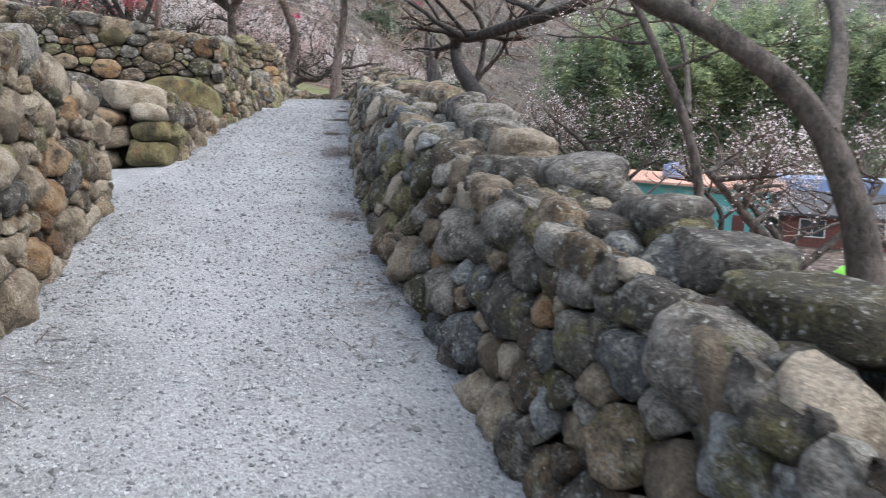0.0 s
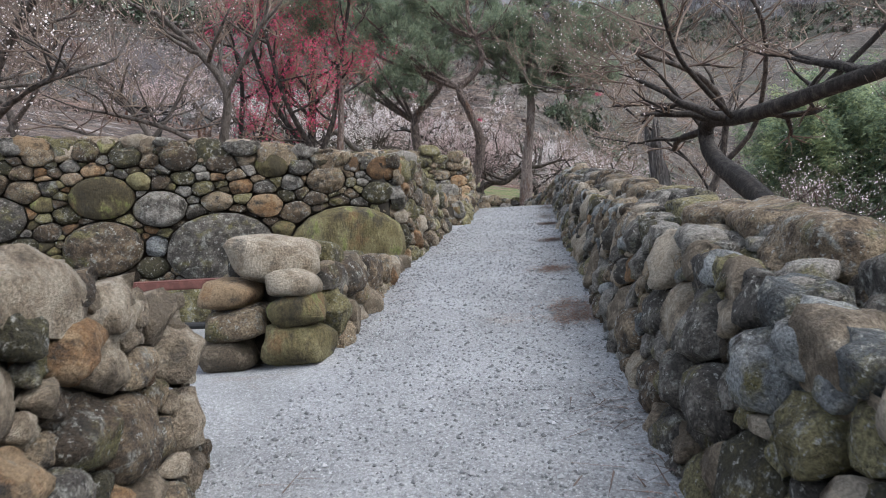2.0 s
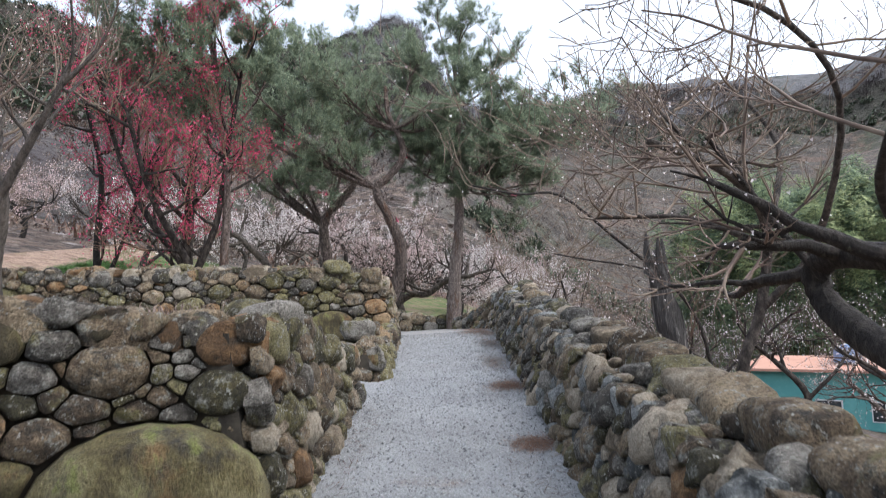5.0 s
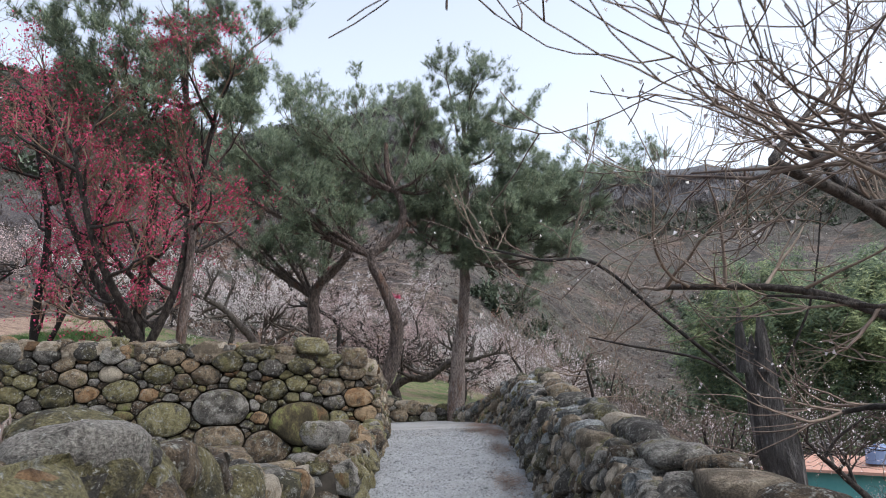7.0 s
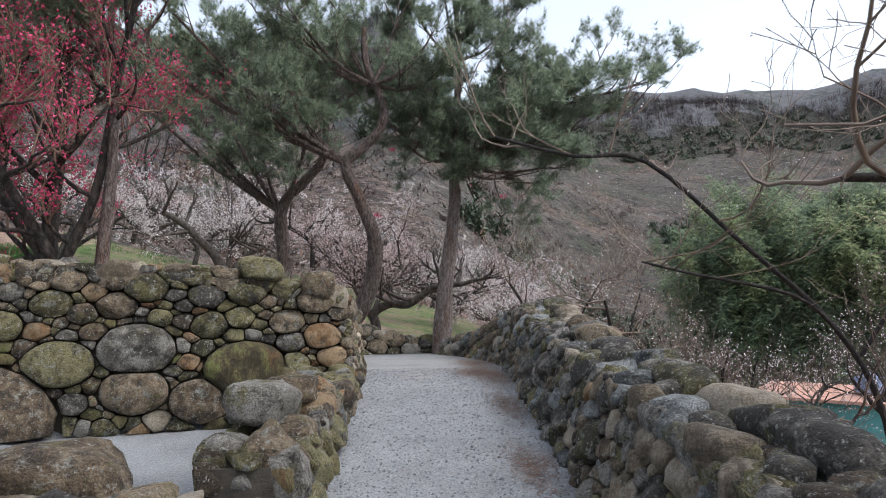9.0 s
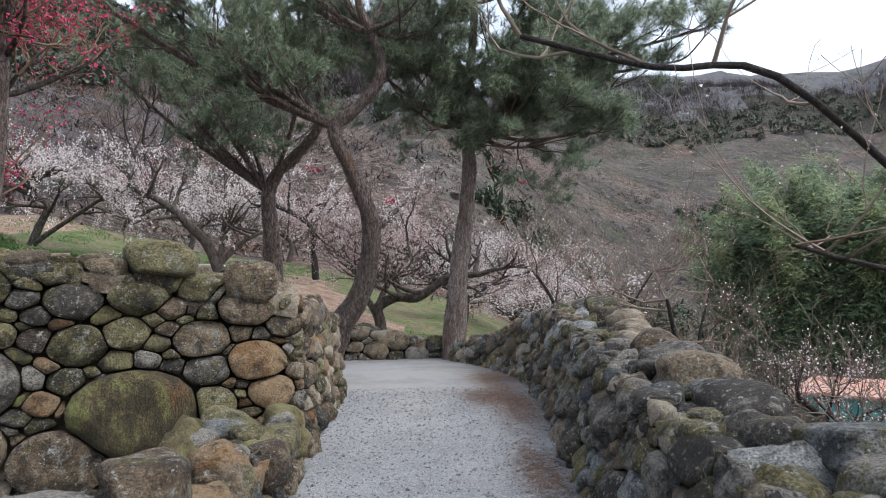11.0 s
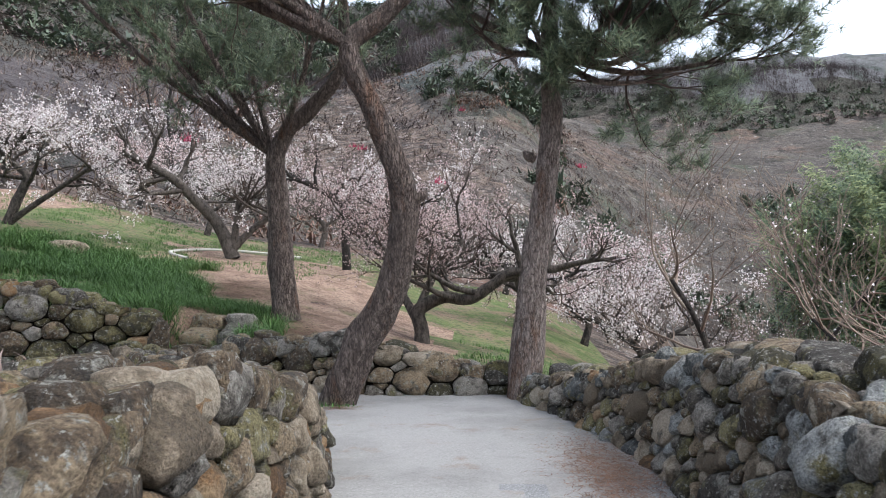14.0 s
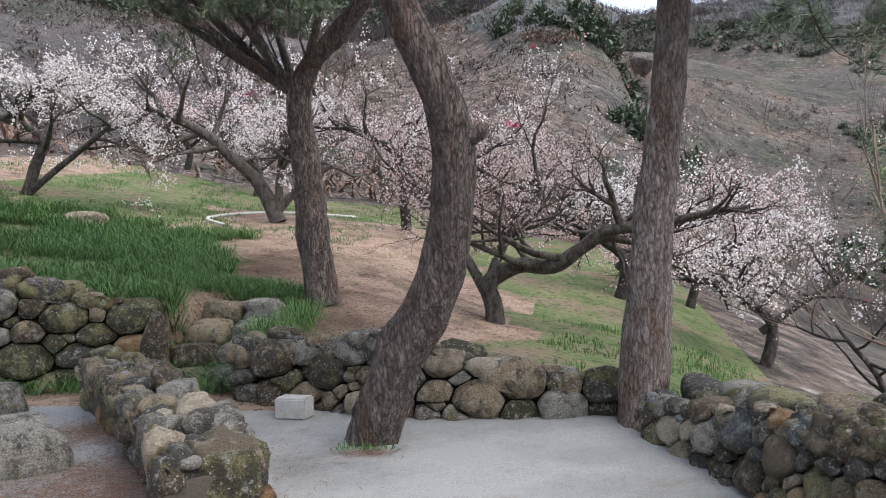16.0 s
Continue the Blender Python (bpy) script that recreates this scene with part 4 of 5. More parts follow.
pine("pine_tree", (-3.62, 32.8, 2.85), [(-3.68, 32.8, 3.5), (-3.76, 32.8, 4.6), (-3.82, 32.8, 5.5), (-3.6, 32.75, 6.0), (-3.17, 32.7, 6.4), (-2.6, 32.6, 7.2), (-2.7, 32.5, 9.0), (-2.9, 32.4, 10.6)], 0.22,
     crown_limbs((-3.85, 32.8, 5.6), [(-4.7, 32.5, 7.5), (-6.2, 32.4, 8.3), (-5.4, 31.2, 8.8), (-6.8, 33.0, 9.0), (-4.8, 33.6, 8.8), (-5.9, 32, 7.8), (-7.6, 32.4, 8.7), (-2.8, 31.8, 7.9)], 0.08) +
     crown_limbs((-2.65, 32.6, 8.4), [(-4.4, 32, 9.6), (-5.2, 32.6, 10.4), (-3.2, 31.4, 9.2), (-1.2, 32.2, 9.6), (-3.4, 32.6, 11.0), (-2.2, 33, 11.6), (-4.2, 32.8, 11.2), (-1.6, 32, 8.8)], 0.06), 41,
     "leaning pine with dark fissured bark and a rounded crown")
pine("pine_tree", (-2.04, 28.85, 1.93), [(-1.69, 28.6, 2.63), (-1.38, 28.45, 3.12), (-1.2, 28.3, 3.6), (-1.12, 28.15, 4.15), (-1.2, 28.0, 4.65), (-1.42, 27.9, 5.2), (-1.7, 27.85, 5.9), (-1.35, 27.9, 6.25), (-0.95, 27.9, 6.75), (-0.95, 27.9, 7.3), (-1.25, 27.9, 8.0), (-1.3, 27.9, 8.8)], 0.2,
     crown_limbs((-1.7, 27.85, 5.95), [(-2.6, 27.6, 6.9), (-3.6, 27.4, 7.3), (-4.4, 27.8, 8.0), (-3.0, 28.6, 7.8), (-3.9, 27.6, 7.4), (-5.2, 27.4, 7.8), (-4.8, 26.9, 8.6), (-6.0, 27.8, 8.4)], 0.07) +
     crown_limbs((-1.15, 27.9, 7.6), [(-2.3, 27.4, 8.2), (-3.4, 27.8, 9.0), (-0.1, 27.5, 8.2), (0.3, 28.2, 7.9), (-1.9, 28.6, 9.4), (-2.6, 27.0, 8.7), (-0.6, 28.4, 9.2)], 0.06), 42,
     "bent pine with a strongly curved trunk and dark crown", knots=[(-0.98, 28.1, 4.3, 0.06, -0.02)])
pine("pine_tree", (0.22, 29.35, 1.92), [(0.35, 29.4, 2.93), (0.44, 29.4, 3.85), (0.56, 29.4, 4.65), (0.64, 29.4, 5.5), (0.6, 29.4, 6.3), (0.7, 29.4, 7.4), (0.8, 29.3, 8.6), (0.7, 29.2, 10.2)], 0.19,
     crown_limbs((0.6, 29.4, 6.3), [(-0.3, 29.2, 7.2), (1.6, 29.0, 6.9), (2.6, 28.8, 7.0), (0.2, 28.4, 7.0), (1.4, 28.6, 6.3), (2.3, 28.8, 6.5), (-0.5, 28.9, 6.6), (3.2, 28.9, 6.8), (-1.4, 29, 7.6), (1.7, 28.8, 5.75), (2.5, 28.7, 5.95), (2.0, 28.4, 6.2)], 0.06) +
     crown_limbs((0.7, 29.4, 7.3), [(2.2, 29.2, 7.6), (3.4, 28.8, 7.5), (4.5, 28.8, 7.3), (4.9, 28.9, 7.9), (3.8, 29.4, 8.3), (1.6, 28.6, 8.2), (-0.5, 29.0, 8.6)], 0.06) +
     crown_limbs((0.75, 29.3, 8.6), [(1.8, 29.2, 9.2), (-0.3, 29.2, 9.8), (0.9, 28.8, 10.2), (0.4, 29.4, 10.8), (1.3, 29.6, 9.8)], 0.045), 43,
     "tall straight pine with grey-brown fissured bark", knots=[(0.42, 29.4, 4.95, -0.08, -0.03)], per=8)

pine("pine_tree", (-4.75, 23.2, gz(-4.75, 23.2) - 0.1), [(-4.72, 23.2, 3.9), (-4.62, 23.2, 5.0), (-4.6, 23.2, 6.2), (-4.7, 23.2, 7.6), (-4.9, 23.2, 9.2)], 0.1,
     crown_limbs((-4.62, 23.2, 6.6), [(-6.0, 23, 7.4), (-3.6, 22.9, 7.6), (-5.4, 22.4, 7.9), (-6.6, 23.4, 8.2)], 0.045) +
     crown_limbs((-4.75, 23.2, 8.0), [(-3.6, 23, 9.0), (-5.8, 23, 9.4), (-4.6, 22.6, 9.8), (-6.6, 23.2, 9.2), (-5.2, 23.6, 10.2)], 0.04), 44, "slim pine on the stone terrace among red blossom", per=9)

# plum orchard above the head of the path
plum("plum_tree", (-6.9, 40.0, gz(-6.9, 40) - 0.1), [[(-6.9, 40, 4.0), (-7.3, 40, 4.9), (-7.8, 39.8, 5.5), (-8.5, 39.6, 6.2), (-9.5, 39.5, 6.7)], [(-6.9, 40, 4.2), (-6.8, 40, 5.2), (-6.7, 40, 5.9)], [(-6.9, 40, 4.3), (-6.3, 40.1, 4.9), (-5.6, 40.2, 5.3)]],
     "gnarled plum tree in white blossom with a forked trunk", PETAL_WHITE, 51, 3, 1.5, 0.055, 7, "plum orchard", keep=0.9, r0=0.2)
plum("plum_tree", (-3.8, 40.0, gz(-3.8, 40) - 0.1), [[(-3.8, 40, 3.7), (-3.85, 40, 4.6), (-3.9, 40, 5.4), (-4.6, 39.8, 5.9), (-5.3, 39.8, 6.2)], [(-3.85, 40, 4.6), (-3.0, 40, 5.1), (-2.0, 39.8, 5.3)]],
     "gnarled plum tree in pale blossom", PETAL_WHITE, 52, 3, 1.5, 0.055, 8, "plum orchard", keep=0.95)
plum("plum_tree", (-1.4, 34.0, 2.15), [[(-1.33, 34, 1.9), (-1.36, 34, 2.45), (-1.4, 34, 2.85), (-0.95, 34, 3.08), (-0.45, 33.9, 3.05), (-0.05, 33.8, 3.3), (0.35, 33.7, 3.55), (1.1, 33.5, 3.6)], [(-1.45, 34, 2.7), (-1.2, 34.5, 3.4), (-0.6, 35, 4.2)], [(-1.4, 34, 2.6), (-1.9, 34.6, 3.4), (-2.2, 35, 4.1)]],
     "spreading plum tree with a low bent trunk and pale pink blossom", PETAL_PINK, 53, 3, 1.4, 0.035, 8, "plum orchard", starts=9, r0=0.17)
plum("plum_tree", (-12.0, 38.0, gz(-12, 38) - 0.1), [[(-12.1, 38, 4.4), (-11.7, 38, 5.4), (-11.5, 38, 6.1), (-12.5, 37.9, 6.6)], [(-12.0, 38, 4.8), (-10.8, 38, 5.6), (-9.8, 37.9, 6.2)]],
     "gnarled plum tree in white blossom", PETAL_WHITE, 54, 3, 1.6, 0.055, 8, "plum orchard", r0=0.16)
for i, (x, y) in enumerate(((-16, 44), (-13, 47.5), (-9.5, 45), (-2.2, 43.5), (0.8, 38.5), (2.6, 41), (4.6, 44), (-18, 40.5), (3.2, 37), (-6, 47), (0.6, 45.5))):
    z = gz(x, y)
    plum("plum_tree", (x, y, z - 0.1), [[(x, y, z - 0.2), (x + 0.2, y, z + 0.7), (x - 0.3, y, z + 1.2), (x - 0.9, y + 0.2, z + 1.6)], [(x, y, z + 0.6), (x + 0.7, y, z + 1.1), (x + 1.4, y, z + 1.5)]],
         "orchard plum tree covered in pale blossom", PETAL_PINK if i % 2 else PETAL_WHITE, 400 + i, 2, 1.35, 0.06, 9, "plum orchard", starts=8, kids=(4, 6), jitter=0.06)

for i, (x, y, h) in enumerate(((-14.5, 54, 6.5), (-17, 58, 6.0), (-11.5, 60, 5.5))):
    z = gz(x, y)
    plum("bare_tree", (x, y, z - 0.1), [[(x, y, z - 0.2), (x + 0.1, y, z + h * 0.3), (x - 0.1, y, z + h * 0.6), (x + 0.2, y, z + h * 0.85)], [(x, y, z + h * 0.25), (x + 0.8, y, z + h * 0.55), (x + 1.2, y, z + h * 0.8)], [(x, y, z + h * 0.3), (x - 0.9, y, z + h * 0.6), (x - 1.1, y, z + h * 0.8)]],
         "tall bare tree with pale upright branches on the hillside", None, 480 + i, 2, 1.7, 0.05, 1, "bare hillside trees", 0.2, 0.5, (3, 5), starts=8, r0=0.12)

# red-blossomed trees and bare plums on the terraces
plum("red_plum_tree", (-5.5, 23.4, gz(-5.5, 23.4) - 0.1), [[(-5.5, 23.4, 2.6), (-5.55, 23.4, 4.0), (-5.4, 23.3, 5.4), (-5.3, 23.2, 6.8), (-5.6, 23, 8.4)], [(-5.5, 23.4, 3.4), (-4.9, 23.3, 4.6), (-4.6, 23.2, 6.0), (-4.2, 23, 7.6)], [(-5.5, 23.4, 3.6), (-6.4, 23.3, 5.0), (-6.9, 23, 6.6), (-7.2, 23, 8.2)], [(-5.5, 23.3, 3.8), (-6.0, 22.6, 5.2), (-6.2, 22, 6.8)]],
     "plum tree covered in crimson blossom on a stone terrace", PETAL_RED, 61, 3, 1.35, 0.05, 4, "", 0.3, 0.2, (3, 5), keep=0.8, starts=12, r0=0.15, twig=TWIG_RED, jitter=0.07, low=0.15)
plum("red_plum_tree", (-7.8, 24.4, gz(-7.8, 24.4) - 0.1), [[(-7.8, 24.4, 2.4), (-7.9, 24.4, 4.2), (-7.7, 24.3, 6.0), (-8.0, 24.2, 7.8)], [(-7.8, 24.4, 3.4), (-7.0, 24.2, 5.0), (-6.6, 24, 6.4)]],
     "slim plum tree with crimson blossom", PETAL_RED, 62, 3, 1.2, 0.05, 4, "", 0.3, 0.2, (3, 4), starts=10, r0=0.1, twig=TWIG_RED, jitter=0.05, low=0.2)
plum("bare_plum_tree", (-4.6, 14.4, gz(-4.6, 14.4) - 0.1), [[(-4.6, 14.4, 2.5), (-4.55, 14.3, 3.2), (-4.42, 14.2, 3.9), (-4.75, 14.1, 4.5), (-5.3, 14, 5.1)], [(-4.42, 14.2, 3.85), (-4.1, 14.1, 4.3), (-3.7, 14, 4.9)], [(-4.6, 14.4, 2.9), (-5.3, 14.2, 3.4), (-6.2, 14, 3.7)]],
     "bare plum tree with dark forked trunk and few blossoms", PETAL_WHITE, 63, 3, 1.15, 0.028, 1, "", 0.3, 0.2, (3, 4), keep=0.35, starts=8, r0=0.09)
plum("bare_plum_tree", (-6.4, 11.6, gz(-6.4, 11.6) - 0.1), [[(-6.4, 11.6, 2.6), (-6.3, 11.5, 3.5), (-5.8, 11.3, 4.2), (-5.2, 11.1, 4.7)], [(-6.4, 11.6, 3.0), (-6.9, 11.4, 3.8), (-7.3, 11.2, 4.8)], [(-6.35, 11.5, 3.2), (-5.5, 11.0, 3.5), (-4.6, 10.6, 3.6)]],
     "twiggy plum tree with scattered white buds", PETAL_WHITE, 64, 3, 1.25, 0.028, 2, "", 0.3, 0.15, (3, 5), keep=0.6, starts=9, r0=0.09)

for i, (x, y) in enumerate(((-8.2, 14.6), (-10.2, 16.8), (-7.4, 17.6), (-12.0, 13.5))):
    z = gz(x, y)
    plum("bare_plum_tree", (x, y, z - 0.1), [[(x, y, z - 0.2), (x + 0.1, y, z + 0.8), (x - 0.3, y, z + 1.5), (x - 0.8, y, z + 2.2)], [(x, y, z + 0.7), (x + 0.6, y - 0.1, z + 1.3), (x + 1.1, y - 0.2, z + 2.1)], [(x, y, z + 0.5), (x - 0.8, y - 0.3, z + 0.9), (x - 1.6, y - 0.4, z + 1.2)]],
         "bare plum tree with fine twigs and pale buds on the terrace", PETAL_PINK, 460 + i, 3, 1.25, 0.03, 2, "bare plums on the terrace", 0.3, 0.18, (3, 4), keep=0.5, starts=8, r0=0.085)

# trees on the slope outside the valley-side wall
plum("old_plum_tree", (2.1, 9.2, 0.55), [[(2.15, 9.1, 0.3), (2.1, 9.6, 1.4), (2.0, 10.5, 1.95), (2.0, 11.5, 2.25), (2.0, 12.0, 2.55), (2.0, 11.8, 2.75), (2.1, 10.9, 2.68), (2.45, 10.0, 2.75), (3.1, 9.2, 2.95), (3.9, 8.4, 3.3)], [(2.0, 11.0, 2.7), (1.6, 10.6, 3.0), (1.2, 9.8, 3.2), (0.9, 9.0, 3.6)], [(2.0, 11.9, 2.6), (1.75, 12.0, 3.0), (1.5, 11.9, 3.3), (1.2, 11.6, 3.5)], [(2.45, 10.0, 2.75), (3.0, 9.8, 3.3), (3.3, 9.0, 4.0)]],
     "old plum tree with a dark looping trunk and sparse white blossom", PETAL_WHITE, 71, 3, 1.15, 0.02, 2, "", 0.3, 0.1, (3, 4), keep=0.45, starts=9, r0=0.13, side=0.25)
plum("old_plum_tree", (2.7, 15.0, 0.9), [[(2.65, 15, 0.6), (2.7, 15, 1.7), (2.95, 15, 2.35), (3.0, 14.8, 3.2), (2.5, 14.4, 3.7), (1.6, 14.0, 4.0)], [(2.95, 15, 2.35), (3.4, 14.6, 3.0), (3.2, 13.6, 4.2), (2.4, 13.2, 4.9), (1.2, 13.2, 5.2)], [(3.0, 14.8, 3.0), (2.4, 15.4, 3.4), (1.5, 15.8, 3.5)], [(3.0, 14.8, 3.1), (3.6, 15.6, 4.2), (3.4, 16.4, 5.2)]],
     "bare old plum tree with long crooked limbs over the wall", PETAL_WHITE, 72, 3, 1.2, 0.014, 1, "", 0.28, 0.12, (3, 4), keep=0.12, starts=7, r0=0.075)
plum("old_plum_tree", (4.1, 19.5, 0.3), [[(4.2, 19.5, 0.0), (4.0, 19.5, 1.8), (3.55, 19.5, 2.7), (2.7, 19.5, 3.5), (1.8, 19.5, 4.3), (1.1, 19.5, 4.36), (0.35, 19.5, 4.55)], [(3.55, 19.5, 2.7), (3.0, 19.2, 3.0), (2.0, 19.0, 3.2), (1.5, 18.8, 3.3)], [(3.8, 19.5, 2.4), (4.4, 19.2, 3.6), (4.6, 19, 4.8)]],
     "leaning plum tree with one long bare limb reaching over the wall", PETAL_WHITE, 77, 2, 1.1, 0.02, 2, "", 0.25, 0.2, (2, 4), keep=0.4, starts=6, r0=0.036)
plum("old_plum_tree", (2.3, 2.9, -0.3), [[(2.35, 2.85, -0.5), (2.3, 2.9, 0.8), (2.15, 3.0, 1.4), (1.9, 3.1, 1.75), (1.45, 3.3, 2.05), (1.0, 3.6, 2.35)], [(2.1, 3.0, 1.5), (2.5, 3.6, 2.1), (2.6, 4.4, 2.7)]],
     "dark leaning plum trunk close beside the wall", PETAL_WHITE, 73, 2, 0.9, 0.02, 1, "", 0.3, 0.2, (3, 4), keep=0.3, starts=4, r0=0.085)
plum("old_plum_tree", (3.4, 6.4, -0.4), [[(3.4, 6.4, -0.6), (3.3, 6.4, 1.0), (3.0, 6.6, 2.0), (2.6, 7.0, 2.9), (1.9, 7.4, 3.4)], [(3.2, 6.5, 1.6), (3.5, 7.4, 2.4), (3.4, 8.4, 3.0)]],
     "plum tree with crossing bare branches and white buds", PETAL_WHITE, 74, 3, 1.1, 0.026, 3, "", 0.3, 0.15, (3, 4), keep=0.6, starts=9, r0=0.055)
plum("plum_shrub", (2.7, 23.9, 0.9), [[(2.7, 23.9, 0.5), (2.65, 23.9, 2.2), (2.5, 23.8, 3.0)], [(2.7, 23.9, 1.0), (3.0, 24.3, 2.4), (3.3, 24.5, 3.2)], [(2.7, 23.9, 1.2), (2.3, 24.8, 2.6), (2.1, 25.4, 3.1)]],
     "bare plum shrub with thin reddish shoots and buds", PETAL_WHITE, 75, 3, 1.05, 0.02, 2, "", 0.24, 0.2, (2, 4), keep=0.3, starts=6, r0=0.045)
plum("plum_shrub", (2.2, 27.2, 0.9), [[(2.2, 27.2, 0.7), (2.1, 27.2, 2.0), (1.8, 27.1, 2.9), (1.5, 27, 3.4)], [(2.2, 27.2, 1.2), (2.8, 27, 2.6), (3.2, 26.6, 3.4)]],
     "bare plum shrub with thin shoots and white buds", PETAL_WHITE, 76, 3, 1.1, 0.02, 2, "", 0.24, 0.2, (2, 4), keep=0.35, starts=6, r0=0.045)
for i, (x, y) in enumerate(((2.7, 19.6), (4.4, 30), (6.5, 34), (3.4, 32.6))):
    z = gz(x, y)
    plum("plum_shrub", (x, y, z), [[(x, y, z - 0.2), (x + 0.1, y, z + 0.7), (x - 0.2, y + 0.3, z + 1.3)], [(x, y, z), (x + 0.6, y - 0.2, z + 0.8), (x + 1.1, y, z + 1.2)]],
         "tangled plum shrub with bare twigs and pale buds", PETAL_WHITE, 420 + i, 3, 1.1, 0.02, 3, "", 0.3, 0.12, (3, 4), keep=0.5, starts=6, r0=0.06)

for i, (x, y) in enumerate(((5.5, 8.5), (9, 14), (6.8, 17.5), (11, 20), (8, 24.5), (12, 28), (7.5, 29), (15, 25), (10, 34), (14, 16))):
    z = gz(x, y)
    plum("plum_tree", (x, y, z - 0.1), [[(x, y, z - 0.2), (x + 0.1, y, z + 0.8), (x - 0.4, y + 0.2, z + 1.5), (x - 1.0, y, z + 2.0)], [(x, y, z + 0.6), (x + 0.7, y - 0.2, z + 1.3), (x + 1.3, y, z + 1.9)]],
         "plum tree with bare twigs and scattered white blossom below the wall", PETAL_WHITE, 440 + i, 3, 1.25, 0.035, 3, "plums below the wall", starts=6, kids=(3, 4), keep=0.7, r0=0.1)

# hollow dead trunk
dead = Limbs(81)
dead.limb([(2.3, 15.6, 0.6), (2.26, 15.6, 1.5), (2.16, 15.6, 2.3), (2.06, 15.6, 2.86)], 0.17, 0.115, n=14, lump=0.5, fine=6)
for a, h in ((0.0, 0.4), (1.3, 0.28), (2.4, 0.5), (3.6, 0.2), (4.9, 0.42)):
    q = Vector((2.06 + 0.09 * math.cos(a), 15.6 + 0.09 * math.sin(a), 2.8))
    dead.tube([q, q + Vector((0.01, 0, h * 0.6)), q + Vector((0.02, 0.01, h))], [0.06, 0.04, 0.012], 6, lump=0.4)
dead.make("dead_tree_trunk", (2.3, 15.6, 0.7), "hollow grey dead tree trunk with a splintered top", DEADWOOD, TWIG)

# ---- plants in masses ----
def blades(name, label, spots, mat, seed, tall, width, per, lean=0.5, category="grass"):
    """Tufts of bent blades at the given ground points."""
    r = random.Random(seed)
    V, F = [], []
    for x, y, z, s in spots:
        for _ in range(per):
            a = r.uniform(0, 6.283)
            d = Vector((math.cos(a), math.sin(a), 0))
            c = Vector((x + r.gauss(0, 0.06), y + r.gauss(0, 0.06), z - 0.02))
            w = d.orthogonal().normalized() * width * s
            w.z = 0
            h = tall * s * r.uniform(0.6, 1.25)
            k = lean * r.uniform(0.3, 1.3)
            o = len(V)
            V += [c - w, c + w, c + d * h * k * 0.35 + Vector((0, 0, h * 0.62)) + w * 0.7, c + d * h * k * 0.35 + Vector((0, 0, h * 0.62)) - w * 0.7, c + d * h * k + Vector((0, 0, h * (0.95 - 0.35 * k)))]
            F += [(o, o + 1, o + 2, o + 3), (o + 3, o + 2, o + 4)]
    ob = link_mesh(name, V, F, mat, smooth=False)
    return tagged(ob, label, category, kind="stuff")


r8 = random.Random(8)
spots = []
while len(spots) < 2600:
    x, y = r8.uniform(-13, -3.4), r8.uniform(30.6, 37.5)
    edge = -5.6 + 0.5 * math.sin(y * 1.7) - 0.25 * (y - 33)
    low = y < 31.9 + 0.25 * math.sin(x * 3) and x > -6
    if (x < edge and noise.noise(Vector((x * 0.5, y * 0.5, 2))) > -0.35) or (low and x < -2.9):
        spots.append((x, y, gz(x, y), r8.uniform(0.7, 1.25)))
spots += [(x, y, gz(x, y), r8.uniform(0.5, 0.9)) for x, y in ((r8.uniform(-6.2, -3.9), r8.uniform(32.5, 33.3) ) for _ in range(260))]
blades("grass_bank", "long lush green grass hanging over the bank", spots, GRASS_LEAF, 9, 0.3, 0.006, 26, 1.9)
spots = [(x, y, gz(x, y), r8.uniform(0.6, 1.2)) for x, y in ((r8.uniform(-0.6, 2.6), r8.uniform(30.6, 36)) for _ in range(700)) if noise.noise(Vector((x * 0.8, y * 0.8, 6))) > -0.05]
spots += [(x, y, gz(x, y), r8.uniform(0.5, 1.1)) for x, y in ((r8.uniform(-15, -4.5), r8.uniform(36.5, 46)) for _ in range(3000)) if noise.noise(Vector((x * 0.5, y * 0.5, 9))) > -0.1]
blades("slope_grass", "short fresh green grass on the slope", spots, GRASS_LEAF, 10, 0.12, 0.008, 8, 0.7)
spots = [(x, y, gz(x, y), r8.uniform(0.6, 1.3)) for x, y in ((r8.uniform(-9, -1.9), r8.uniform(11.9, 14)) for _ in range(500))] + [(x, y, gz(x, y), r8.uniform(0.6, 1.3)) for x, y in ((r8.uniform(-9, -1.9), r8.uniform(21.2, 24)) for _ in range(500))]
spots += [(x, y, gz(x, y), r8.uniform(0.8, 1.8)) for x, y in ((r8.uniform(-24, -8.5), r8.uniform(8, 28)) for _ in range(1500))]
blades("dry_grass", "dry straw-coloured grass on the terraces", spots, DRY_LEAF, 12, 0.22, 0.006, 8, 0.9)
spots = [(x, y, gz(x, y), r8.uniform(0.6, 1.3)) for x, y in ((r8.uniform(-12, -6.5), r8.uniform(21.5, 24)) for _ in range(400))]
blades("terrace_grass", "green grass tufts among the terrace trees", spots, GRASS_LEAF, 13, 0.25, 0.01, 10, 0.9)
spots = [(-2.0 + r8.gauss(0, 0.12), 28.55 + r8.gauss(0, 0.05), 1.94, r8.uniform(0.4, 0.8)) for _ in range(25)]
blades("weeds", "small green weeds at the foot of a pine", spots, GRASS_LEAF, 14, 0.12, 0.01, 7, 0.8)

# scrub over the far hillside
r9 = random.Random(21)


